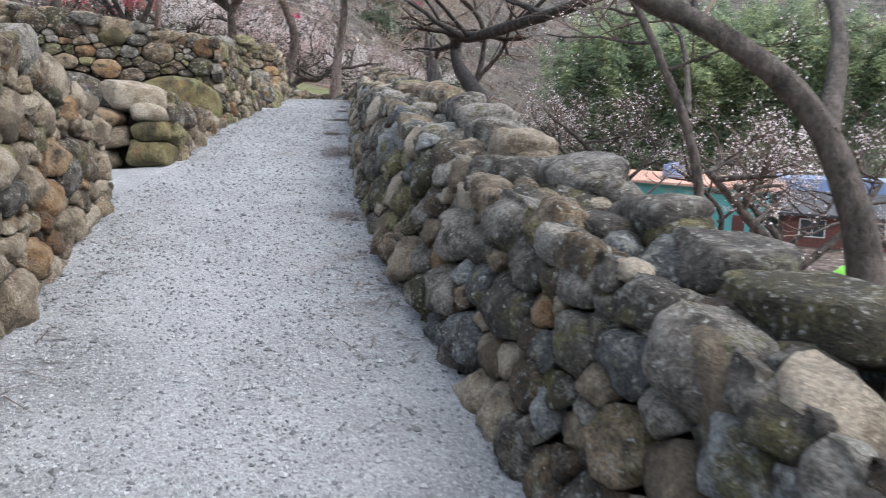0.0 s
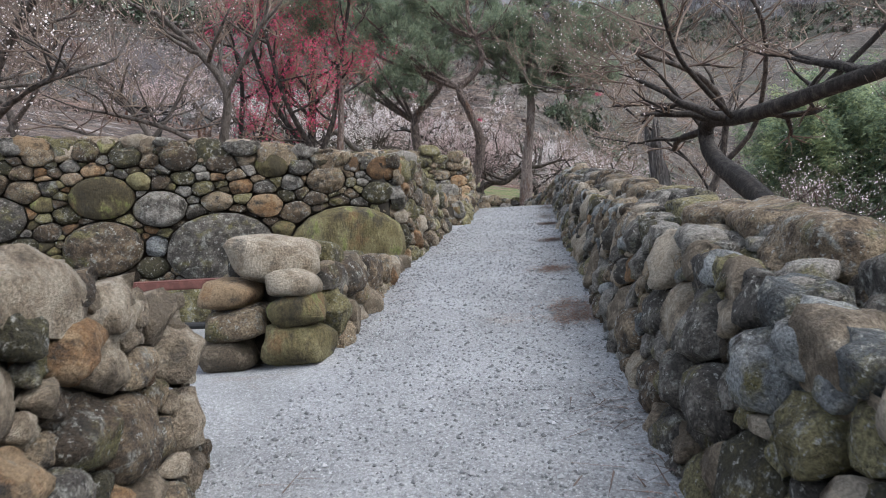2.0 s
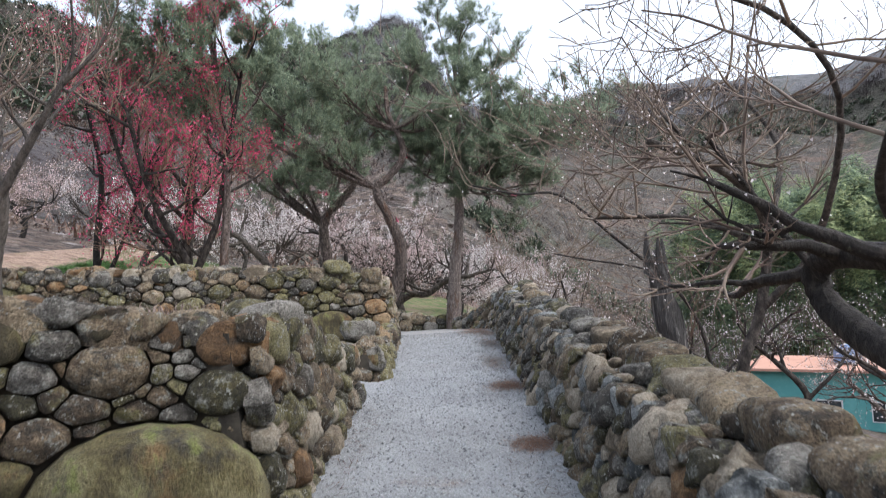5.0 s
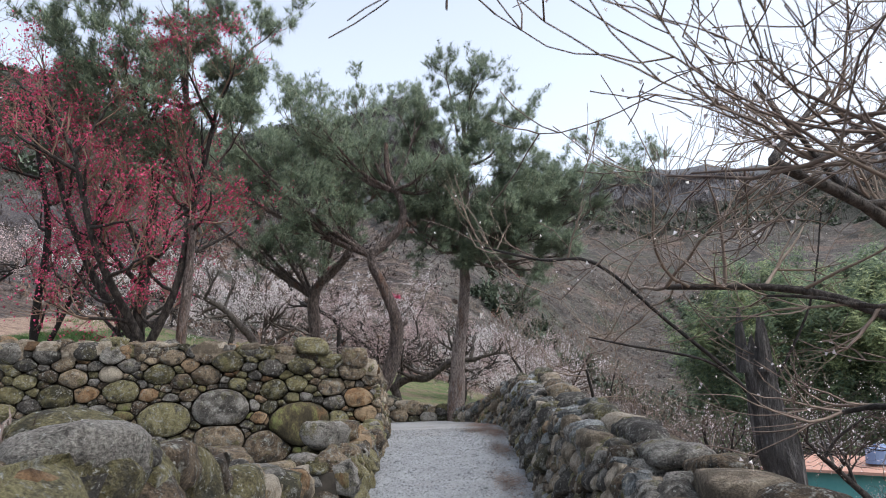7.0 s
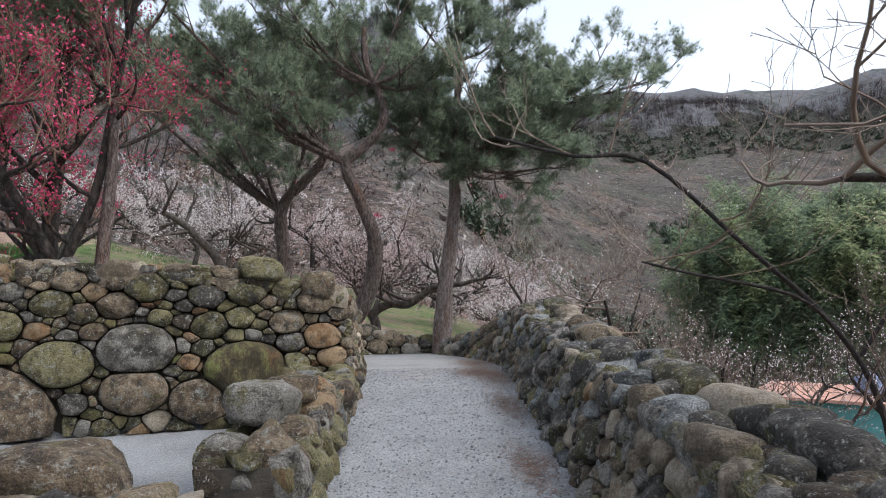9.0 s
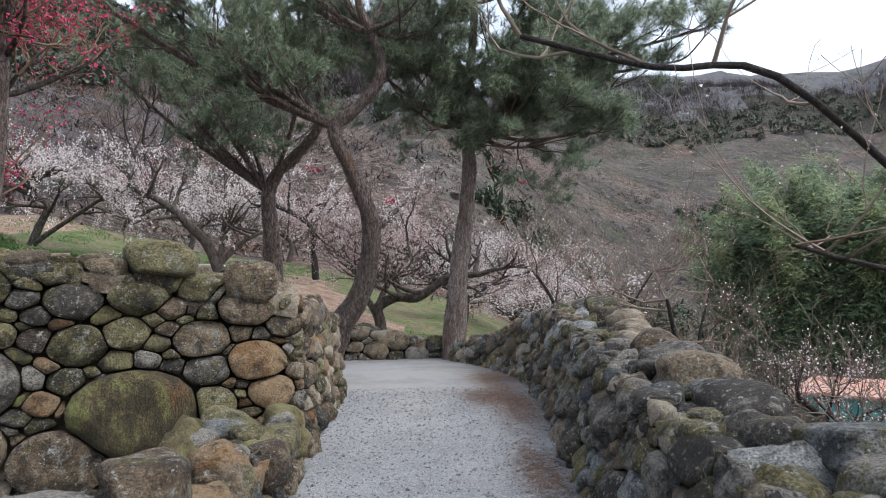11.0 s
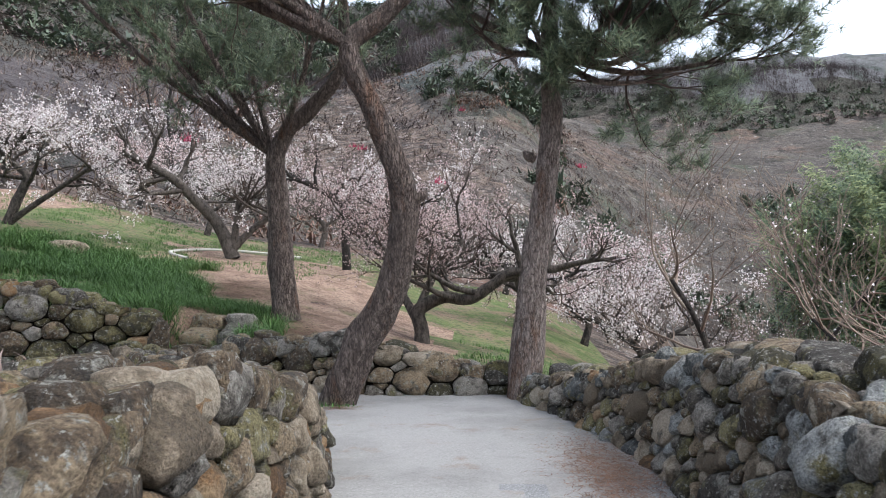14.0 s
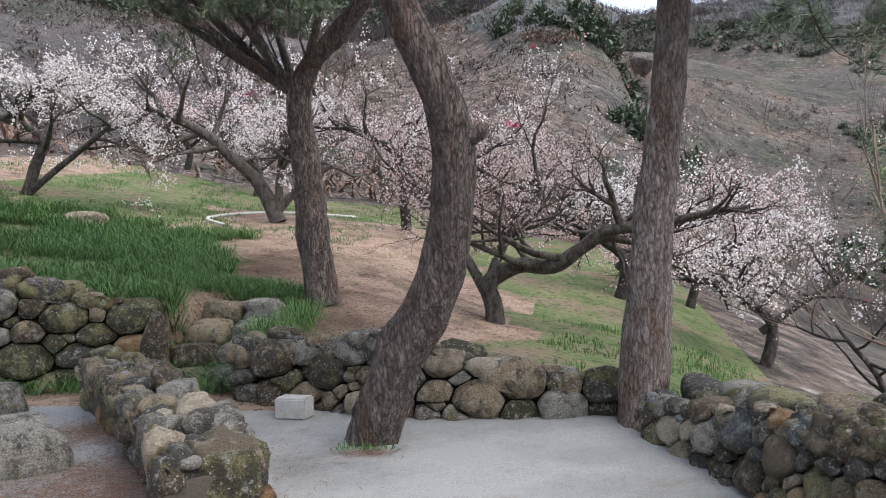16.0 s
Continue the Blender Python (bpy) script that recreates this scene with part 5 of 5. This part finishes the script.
def scrub(name, label, n, mat, seed, size, near, far, test, spikes, flat=0.8, width=0.05, bush=0.0):
    """Small bushes of pointed sprays over the hillside between two distances."""
    r = random.Random(seed)
    V, F = [], []
    made = 0
    for _ in range(n * 14):
        if made >= n:
            break
        az = r.uniform(-0.85, 0.95)
        d = math.sqrt(near * near + (far * far - near * near) * r.random())
        x, y = math.sin(az) * d, 12 + math.cos(az) * d
        if y < 44 or (x > 6 and d < 70) or not test(x, y):
            continue
        made += 1
        z = gz(x, y)
        s = size * r.uniform(0.5, 1.5)
        for _ in range(spikes):
            dv = Vector((r.gauss(0, 0.5), r.gauss(0, 0.5), abs(r.gauss(0.75, 0.35)) * flat + 0.1))
            b = Vector((x + r.gauss(0, 0.3) * s, y + r.gauss(0, 0.3) * s, z - 0.1))
            if bush:
                b.z += abs(r.gauss(0, 0.5)) * s * bush
                dv = Vector((r.gauss(0, 0.3), r.gauss(0, 0.3), r.gauss(0.05, 0.25)))
            w = Vector((dv.y, -dv.x, 0.1)).normalized() * s * width * r.uniform(0.6, 1.6)
            o = len(V)
            V += [b - w, b + w, b + dv * s]
            F.append((o, o + 1, o + 2))
    return tagged(link_mesh(name, V, F, mat, smooth=False), label, "shrubs", kind="stuff")


def patch(x, y, f, seed):
    return noise.noise(Vector((x * f, y * f, seed)))


def covered(*zones):
    return lambda x, y: hill_zone(x, y, gz(x, y)) in zones


scrub("hill_scrub", "leafless brown scrub over the hillside", 9000, HILL_TWIG, 31, 0.8, 36, 170, lambda x, y: patch(x, y, 0.05, 1) > -0.3, 18, 0.8, 0.045, 0.7)
scrub("hill_red_scrub", "rusty leafless scrub over the hillside", 2200, TWIG_RED, 37, 0.9, 36, 150, lambda x, y: patch(x, y, 0.06, 7) > 0.15, 18, 0.8, 0.05, 0.7)
scrub("hill_dark_scrub", "dark leafless bushes over the hillside", 2200, TWIG_DARK, 38, 0.8, 40, 170, lambda x, y: patch(x, y, 0.11, 17) > 0.1, 20, 0.8, 0.06, 0.7)
scrub("hill_dry_grass", "tufts of dry grass over the hillside", 12000, DRY_LEAF, 32, 0.45, 36, 140, lambda x, y: patch(x, y, 0.07, 5) > -0.2, 8, 0.7, 0.045)
scrub("hill_stones", "pale stones scattered along the old hillside terraces", 1300, BLOCK_GREY, 39, 0.45, 45, 150, lambda x, y: abs((gz(x, y) + 2.0 * patch(x, y, 0.02, 4)) % 3.4 - 1.2) < 0.35, 7, 0.5, 0.5, 0.3)
scrub("hill_evergreens", "dark evergreen bushes on the hillside", 420, EVERGREEN, 33, 1.3, 60, 170, lambda x, y: patch(x, y, 0.045, 9) > 0.2 and x > -5, 150, 0.8, 0.09, 1.0)
scrub("hill_woods", "grey leafless woods on the hillside", 6000, TWIG_DARK, 34, 1.9, 110, 330, covered(2, 4), 22, 1.3, 0.014)
scrub("hill_pines", "dark pine plantation high on the hillside", 5500, EVERGREEN, 35, 1.7, 100, 330, covered(3), 32, 0.8, 0.13, 0.9)
scrub("hill_thicket", "purple-brown thicket between the far pines", 3500, TWIG_DARK, 40, 1.8, 100, 330, covered(3), 22, 1.0, 0.07, 0.7)
scrub("hill_blossom", "distant pink and red blossom on the hillside", 22, PETAL_RED, 36, 0.8, 50, 130, lambda x, y: True, 60, 0.7, 0.05)

# bamboo grove in the dip
grove = base("bamboo_grove", 36, 76, gz(36, 76), "dense green bamboo grove in the dip below the path", "bamboo", kind="stuff")
rb = random.Random(15)
CV, CF, LV, LF, PV, PF = [], [], [], [], [], []
for i in range(380):
    t = rb.random()
    back_row = rb.uniform(0, 12)
    x, y = 27.5 + 27 * t + rb.gauss(0, 1.4), 78.0 - 14 * t + back_row
    z = gz(x, y)
    tip = 9.0 + 6.0 * step(0, 0.25, t) + 1.2 * math.sin(t * 11) - 5.0 * (1 - step(0, 7, back_row)) + rb.uniform(-1.8, 1.8)
    hgt = tip - z
    lean = Vector((rb.gauss(-0.05, 0.13), rb.gauss(-0.1, 0.12), 0))
    line = [Vector((x, y, z)) + lean * hgt * u ** 2.2 + Vector((0, 0, hgt * (u - 0.12 * u ** 4))) for u in (0, 0.3, 0.55, 0.75, 0.9, 1.0)]
    o = len(CV)
    for q, p in enumerate(line):
        for k in range(4):
            a = k * math.pi / 2
            CV.append(p + Vector((math.cos(a), math.sin(a), 0)) * 0.035 * (1.05 - q / 5.2))
    for q in range(5):
        for k in range(4):
            CF.append((o + q * 4 + k, o + q * 4 + (k + 1) % 4, o + q * 4 + 4 + (k + 1) % 4, o + q * 4 + 4 + k))
    bright = rb.random() < 0.35
    for _ in range(58):
        u = 0.12 + 0.88 * rb.random() ** 0.75
        s = min(4, int(u * 5))
        c = line[s].lerp(line[s + 1], u * 5 - s)
        wide = 0.85 * (1.12 - u)
        c = c + Vector((rb.gauss(0, wide), rb.gauss(0, wide), rb.gauss(0, 0.3)))
        for _ in range(11):
            d = Vector((rb.gauss(0, 0.8), rb.gauss(0, 0.8), rb.gauss(-0.45, 0.45))).normalized()
            w = d.orthogonal().normalized() * 0.055
            p = c + Vector((rb.gauss(0, 0.32), rb.gauss(0, 0.32), rb.gauss(0, 0.2)))
            fv, ff = (PV, PF) if bright and u > 0.5 else (LV, LF)
            o2 = len(fv)
            fv += [p, p + d * 0.2 + w, p + d * 0.52, p + d * 0.2 - w]
            ff.append((o2, o2 + 1, o2 + 2, o2 + 3))
b0 = grove.location
tagged(link_mesh("culms", [v - b0 for v in CV], CF, TURF, grove), kind="stuff")
tagged(link_mesh("leaves", [v - b0 for v in LV], LF, BAMBOO_LEAF, grove, smooth=False), kind="stuff")
tagged(link_mesh("plumes", [v - b0 for v in PV], PF, BAMBOO_TIP, grove, "lighter yellow-green bamboo tips", smooth=False), "lighter yellow-green bamboo tips", kind="stuff")

# ---- houses below the path ----
TEAL = material("teal_painted_wall", [(0.3, (0.13, 0.42, 0.40)), (0.7, (0.20, 0.52, 0.49))], 0.8, 0.7, 0.1, 20)
CORAL = material("coral_roof_sheet", [(0.3, (0.44, 0.22, 0.15)), (0.7, (0.56, 0.32, 0.24))], 0.7, 0.6, 0.15, 12)
BLUE_SHEET = material("blue_roof_sheet", [(0.3, (0.16, 0.24, 0.42)), (0.7, (0.26, 0.36, 0.55))], 0.8, 0.5, 0.1, 12)
DARKROOF = material("dark_roof_tiles", [(0.3, (0.04, 0.042, 0.045)), (0.7, (0.08, 0.082, 0.09))], 2, 0.6, 0.3, 14)
GLASS = material("dim_window_glass", [(0.3, (0.03, 0.04, 0.045)), (0.7, (0.06, 0.07, 0.075))], 2, 0.12, 0, 10)
TIMBER = material("red_brown_timber", [(0.3, (0.12, 0.045, 0.035)), (0.7, (0.22, 0.09, 0.07))], 9, 0.75, 0.25, 60)
BLACK = material("black_pipe_plastic", [(0.3, (0.012, 0.012, 0.012)), (0.7, (0.025, 0.025, 0.025))], 5, 0.5, 0.05, 40)
HOSE = material("pale_garden_hose", [(0.3, (0.40, 0.41, 0.36)), (0.7, (0.55, 0.56, 0.5))], 5, 0.6, 0.0, 40)
BLOCK = material("cut_granite", [(0.3, (0.33, 0.32, 0.30)), (0.7, (0.45, 0.44, 0.42))], 8, 0.9, 0.3, 90, None, 0.25)
LIME = material("lime_green_sheet", [(0.3, (0.20, 0.60, 0.05)), (0.7, (0.30, 0.75, 0.10))], 1.5, 0.5, 0.1, 20)
WHITE = material("white_plastic", [(0.3, (0.70, 0.70, 0.70)), (0.7, (0.8, 0.8, 0.8))], 3, 0.5, 0.0, 20)


def slab(name, parent, mat, b, bevel=0.02, label=""):
    return part(name, box(bmesh.new(), *b, bevel), mat, parent, label)


def house(x, y, z, turn, length, depth, tall, roof_mat, wall_mat, label, pitch):
    h = base("house", x, y, z, label, "house", turn=turn)
    slab("wall", h, wall_mat, (0, length, 0, depth, 0, tall))
    bm = bmesh.new()
    a, b, c = (-0.6, -0.7, tall), (length + 0.6, -0.7, tall), (length + 0.6, depth / 2, tall + pitch)
    d, e, f = (-0.6, depth / 2, tall + pitch), (-0.6, depth + 0.7, tall), (length + 0.6, depth + 0.7, tall)
    vs = [bm.verts.new(q) for q in (a, b, c, d, e, f)]
    lo = [bm.verts.new((q[0], q[1], q[2] - 0.18)) for q in (a, b, f, e)]
    for q in ((vs[0], vs[1], vs[2], vs[3]), (vs[3], vs[2], vs[5], vs[4]), (vs[0], vs[3], vs[4], lo[3], lo[0]), (vs[1], lo[1], lo[2], vs[5], vs[2]), (lo[0], lo[1], vs[1], vs[0]), (vs[4], vs[5], lo[2], lo[3]), (lo[3], lo[2], lo[1], lo[0])):
        bm.faces.new(q)
    part("roof", bm, roof_mat, h)
    n = max(2, int(length / 3.2))
    for i in range(n):
        cx = length * (i + 0.5) / n
        if i == n - 1:
            slab("door", h, TIMBER, (cx - 0.45, cx + 0.45, -0.05, 0.05, 0.1, 2.1))
        else:
            w = slab("window", h, WHITE, (cx - 0.85, cx + 0.85, -0.06, 0.04, 0.9, 2.2))
            slab("pane", w, GLASS, (cx - 0.76, cx - 0.04, -0.075, -0.02, 0.98, 2.12), 0.005)
            slab("pane", w, GLASS, (cx + 0.04, cx + 0.76, -0.075, -0.02, 0.98, 2.12), 0.005)
    return h


house(22, 60, -7.1, -48, 13.4, 6.5, 4.2, CORAL, TEAL, "teal-walled house with a coral sheet roof in the valley", 0.55)
house(32, 49, -7.0, -32, 11, 6.0, 2.6, DARKROOF, TIMBER, "dark-roofed farmhouse with red-brown walls in the valley", 1.4)
shed = base("shed", 33.5, 52, -6.8, "blue-roofed shed behind the farmhouse", "shed", turn=-32)
slab("wall", shed, BLOCK, (0, 10, 0, 4, 0, 3.2))
slab("roof", shed, BLUE_SHEET, (-0.4, 10.4, -0.5, 4.4, 3.2, 4.6))
tank = base("water_tank", 27.0, 56.5, -2.55, "round blue plastic water tank on the roof", "water tank")
bm = bmesh.new()
bmesh.ops.create_cone(bm, cap_ends=True, segments=20, radius1=0.85, radius2=0.8, depth=0.9, matrix=Matrix.Translation((0, 0, 0.45)))
part("body", bm, BLUE_SHEET, tank)
bm = bmesh.new()
bmesh.ops.create_cone(bm, cap_ends=True, segments=16, radius1=0.5, radius2=0.3, depth=0.25, matrix=Matrix.Translation((0, 0, 1.0)))
part("lid", bm, BLUE_SHEET, tank)

# ---- things in the stone courts ----
bar = base("timber_rail", -2.75, 9.5, 0.9, "red-brown timber rail across the stone court", "rail")
slab("beam", bar, TIMBER, (-3.4, 0.55, -0.09, 0.09, 0.46, 0.54), 0.012)
for px in (-3.2, -1.4, 0.3):
    slab("post", bar, TIMBER, (px - 0.045, px + 0.045, -0.05, 0.05, 0.0, 0.46), 0.006)
pipe = base("black_pipe", -3.0, 10.0, 0.93, "black plastic water pipe lying on gravel", "pipe")
bm = bmesh.new()
bmesh.ops.create_cone(bm, cap_ends=True, segments=12, radius1=0.035, radius2=0.035, depth=3.4, matrix=Matrix.Translation((-0.8, 0, 0.035)) @ Matrix.Rotation(radians(90), 4, "Y"))
part("body", bm, BLACK, pipe, smooth=False)
blk = base("granite_block", -3.7, 9.95, 0.88, "pale cut granite block by the terrace wall", "stone block", turn=12)
slab("body", blk, BLOCK, (-0.19, 0.19, -0.15, 0.15, 0, 0.22), 0.03)
slab("step_lip", blk, BLOCK, (-0.12, 0.26, -0.26, -0.14, 0, 0.1), 0.02)
spots = [(-4.25 + r8.gauss(0, 0.06), 10.1 + r8.gauss(0, 0.05), 0.87, r8.uniform(0.7, 1.2)) for _ in range(12)]
blades("grass_tuft", "green grass tuft beside a granite block", spots, GRASS_LEAF, 17, 0.3, 0.009, 7, 0.7)

blk2 = base("concrete_kerb", -2.92, 29.58, 1.93, "pale concrete block at the foot of a wall", "kerb", turn=-10)
slab("body", blk2, BLOCK, (-0.16, 0.16, -0.1, 0.1, 0, 0.2), 0.015)
hose = Limbs(90)
hose.limb([(-7.6, 38.6, gz(-7.6, 38.6) + 0.03), (-8.4, 39.4, gz(-8.4, 39.4) + 0.03), (-8.0, 41, gz(-8, 41) + 0.03), (-7.0, 42, gz(-7, 42) + 0.03), (-5.6, 42.3, gz(-5.6, 42.3) + 0.03)], 0.04, 0.04, n=8, lump=0)
ob = link_mesh("garden_hose", hose.v, hose.f, HOSE)
tagged(ob, "pale hose lying in a curve on the grass", "hose")

# ---- litter on the path ----
def litter(name, label, spots, n, seed, mat=LITTER, length=0.09, lift=0.012):
    r = random.Random(seed)
    V, F = [], []
    for cx, cy, sx, sy in spots:
        for _ in range(int(n * sx * sy * 40)):
            x, y = cx + r.gauss(0, sx * 0.45), cy + r.gauss(0, sy * 0.45)
            c = Vector((x, y, gz(x, y) + r.uniform(0.002, lift)))
            a = r.uniform(0, 6.283)
            d = Vector((math.cos(a), math.sin(a), r.uniform(-0.05, 0.08))) * length * r.uniform(0.5, 1.3)
            w = Vector((-d.y, d.x, 0)).normalized() * 0.0045
            o = len(V)
            V += [c - w, c + w, c + d]
            F.append((o, o + 1, o + 2))
    return tagged(link_mesh(name, V, F, mat, smooth=False), label, "litter", kind="stuff")


litter("needle_litter", "drifts of brown pine needles along the path edge", [(0.18, 8.6, 0.3, 0.35), (0.12, 8.3, 0.25, 0.2), (0.26, 13.2, 0.26, 0.32), (0.26, 13.2, 0.2, 0.25), (0.26, 13.2, 0.2, 0.25), (0.36, 16.0, 0.28, 0.5), (0.38, 16.0, 0.22, 0.4), (0.38, 16.0, 0.22, 0.4), (0.1, 10.4, 0.25, 0.3), (0.1, 10.4, 0.2, 0.25), (0.4, 18.2, 0.2, 0.8), (0.55, 20.5, 0.22, 1.0), (0.7, 23.0, 0.35, 1.6), (0.65, 25.4, 0.4, 1.6), (0.45, 23.6, 0.4, 0.8), (0.2, 5.6, 0.2, 0.2), (-3.5, 27.6, 1.2, 1.2), (-4.6, 29.0, 0.8, 0.6), (-1.95, 28.4, 0.3, 0.15), (-3.8, 31.0, 0.5, 0.8), (-4.2, 33.0, 1.4, 1.6), (-5.2, 35.0, 1.4, 2.0), (-3.0, 32.0, 1.2, 1.0)], 100, 5)
litter("fallen_twigs", "thin fallen twigs along the wall foot", [(0.2, 8.3, 0.5, 0.5), (0.25, 4.2, 0.3, 1.2), (0.2, 6.5, 0.3, 1.0), (-1.2, 5.0, 0.2, 1.0), (-1.25, 3.0, 0.15, 1.5), (-1.2, 9.5, 0.15, 1.6), (-1.2, 13.5, 0.15, 2.0), (0.1, 11, 0.2, 2.0)], 6, 6, TWIG, 0.25, 0.03)

def pebbles(name, label, n, seed):
    """Loose chips over the path; each a small squashed octahedron."""
    r = random.Random(seed)
    V, F, idx = [], [], []
    while len(F) < n * 8:
        y = -1 + 25.5 * r.random() ** 1.4
        x = r.uniform(lerp(LEFT, y) + 0.02, lerp(RIGHT, y) - 0.02)
        z = rise(y)
        s = r.uniform(0.005, 0.012) if r.random() < 0.96 else r.uniform(0.012, 0.02)
        a = r.uniform(0, 3.14)
        e, f = Vector((math.cos(a), math.sin(a), 0)) * s * r.uniform(0.8, 1.3), Vector((-math.sin(a), math.cos(a), 0)) * s * r.uniform(0.6, 1)
        c = Vector((x, y, z + s * 0.25))
        u = Vector((r.gauss(0, 0.2) * s, r.gauss(0, 0.2) * s, s * 0.7))
        o = len(V)
        V += [c + e, c + f, c - e, c - f, c + u, c - u]
        F += [(o, o + 1, o + 4), (o + 1, o + 2, o + 4), (o + 2, o + 3, o + 4), (o + 3, o, o + 4), (o + 1, o, o + 5), (o + 2, o + 1, o + 5), (o + 3, o + 2, o + 5), (o, o + 3, o + 5)]
    return tagged(link_mesh(name, V, F, CHIP, smooth=False), label, "gravel", kind="stuff")


CHIP = leaf("stone_chips", (0.125, 0.13, 0.135), (0.36, 0.375, 0.39), 0.9)
pebbles("gravel_chips", "loose pale and dark stone chips on the path", 34000, 33)


def rock(x, y, z, size, turn, m, label, seed):
    """A single loose rock as one thing."""
    st = []
    boulder(st, (0, 0, 0), size, turn, seed, m, 0.75)
    vs, fs, k = st[0]
    ob = link_mesh("rock", vs, fs, STONES[False][k])
    ob.location = (x, y, z)
    return tagged(ob, label, "rock")


rock(-9.5, 36.4, gz(-9.5, 36.4) + 0.1, (0.9, 0.6, 0.4), 20, PALE, "pale rounded rock lying in the green grass", 901)
rock(-4.55, 27.9, 2.1, (0.8, 0.6, 0.55), 30, GREY, "grey boulder at the foot of a retaining wall", 902)
rock(-6.0, 29.5, 2.06, (0.6, 0.5, 0.45), 80, GREY, "grey boulder half buried in pine needles", 903)
rock(-5.08, 30.95, 2.35, (0.34, 0.3, 0.95), 0, BROWN, "upright brown stone beside the steps", 904)

pile = Limbs(95)
for _ in range(170):
    x, y = 1.9 + pile.r.gauss(0.4, 0.5), pile.r.uniform(17.2, 21.2)
    z = rise(y) - 0.75 + abs(pile.r.gauss(0, 0.35))
    a, l = pile.r.uniform(-0.7, 0.7) + (1.57 if pile.r.random() < 0.35 else 0), pile.r.uniform(0.5, 1.5)
    d = Vector((math.sin(a), math.cos(a), pile.r.gauss(0, 0.2))) * l
    p0 = Vector((x, y, z))
    w = pile.r.uniform(0.004, 0.014)
    pile.tube([p0 - d * 0.5, p0 + Vector((pile.r.gauss(0, 0.06), pile.r.gauss(0, 0.06), pile.r.gauss(0, 0.06))), p0 + d * 0.5], [w, w * 0.9, w * 0.5], 5)
tagged(link_mesh("brush_pile", pile.v, pile.f, TWIG), "heap of cut bare branches behind the stone wall", "brushwood", kind="stuff")

cover = base("tarpaulin", 22.0, 28.6, gz(22, 28.6), "lime-green tarpaulin over a low heap in the valley", "tarpaulin")
bm = bmesh.new()
bmesh.ops.create_icosphere(bm, subdivisions=3, radius=1.0)
for v in bm.verts:
    v.co = Vector((v.co.x * 0.9, v.co.y * 0.7, max(0.0, v.co.z) * 1.0 + 0.12 * noise.noise(v.co * 3)))
part("sheet", bm, LIME, cover, smooth=True)
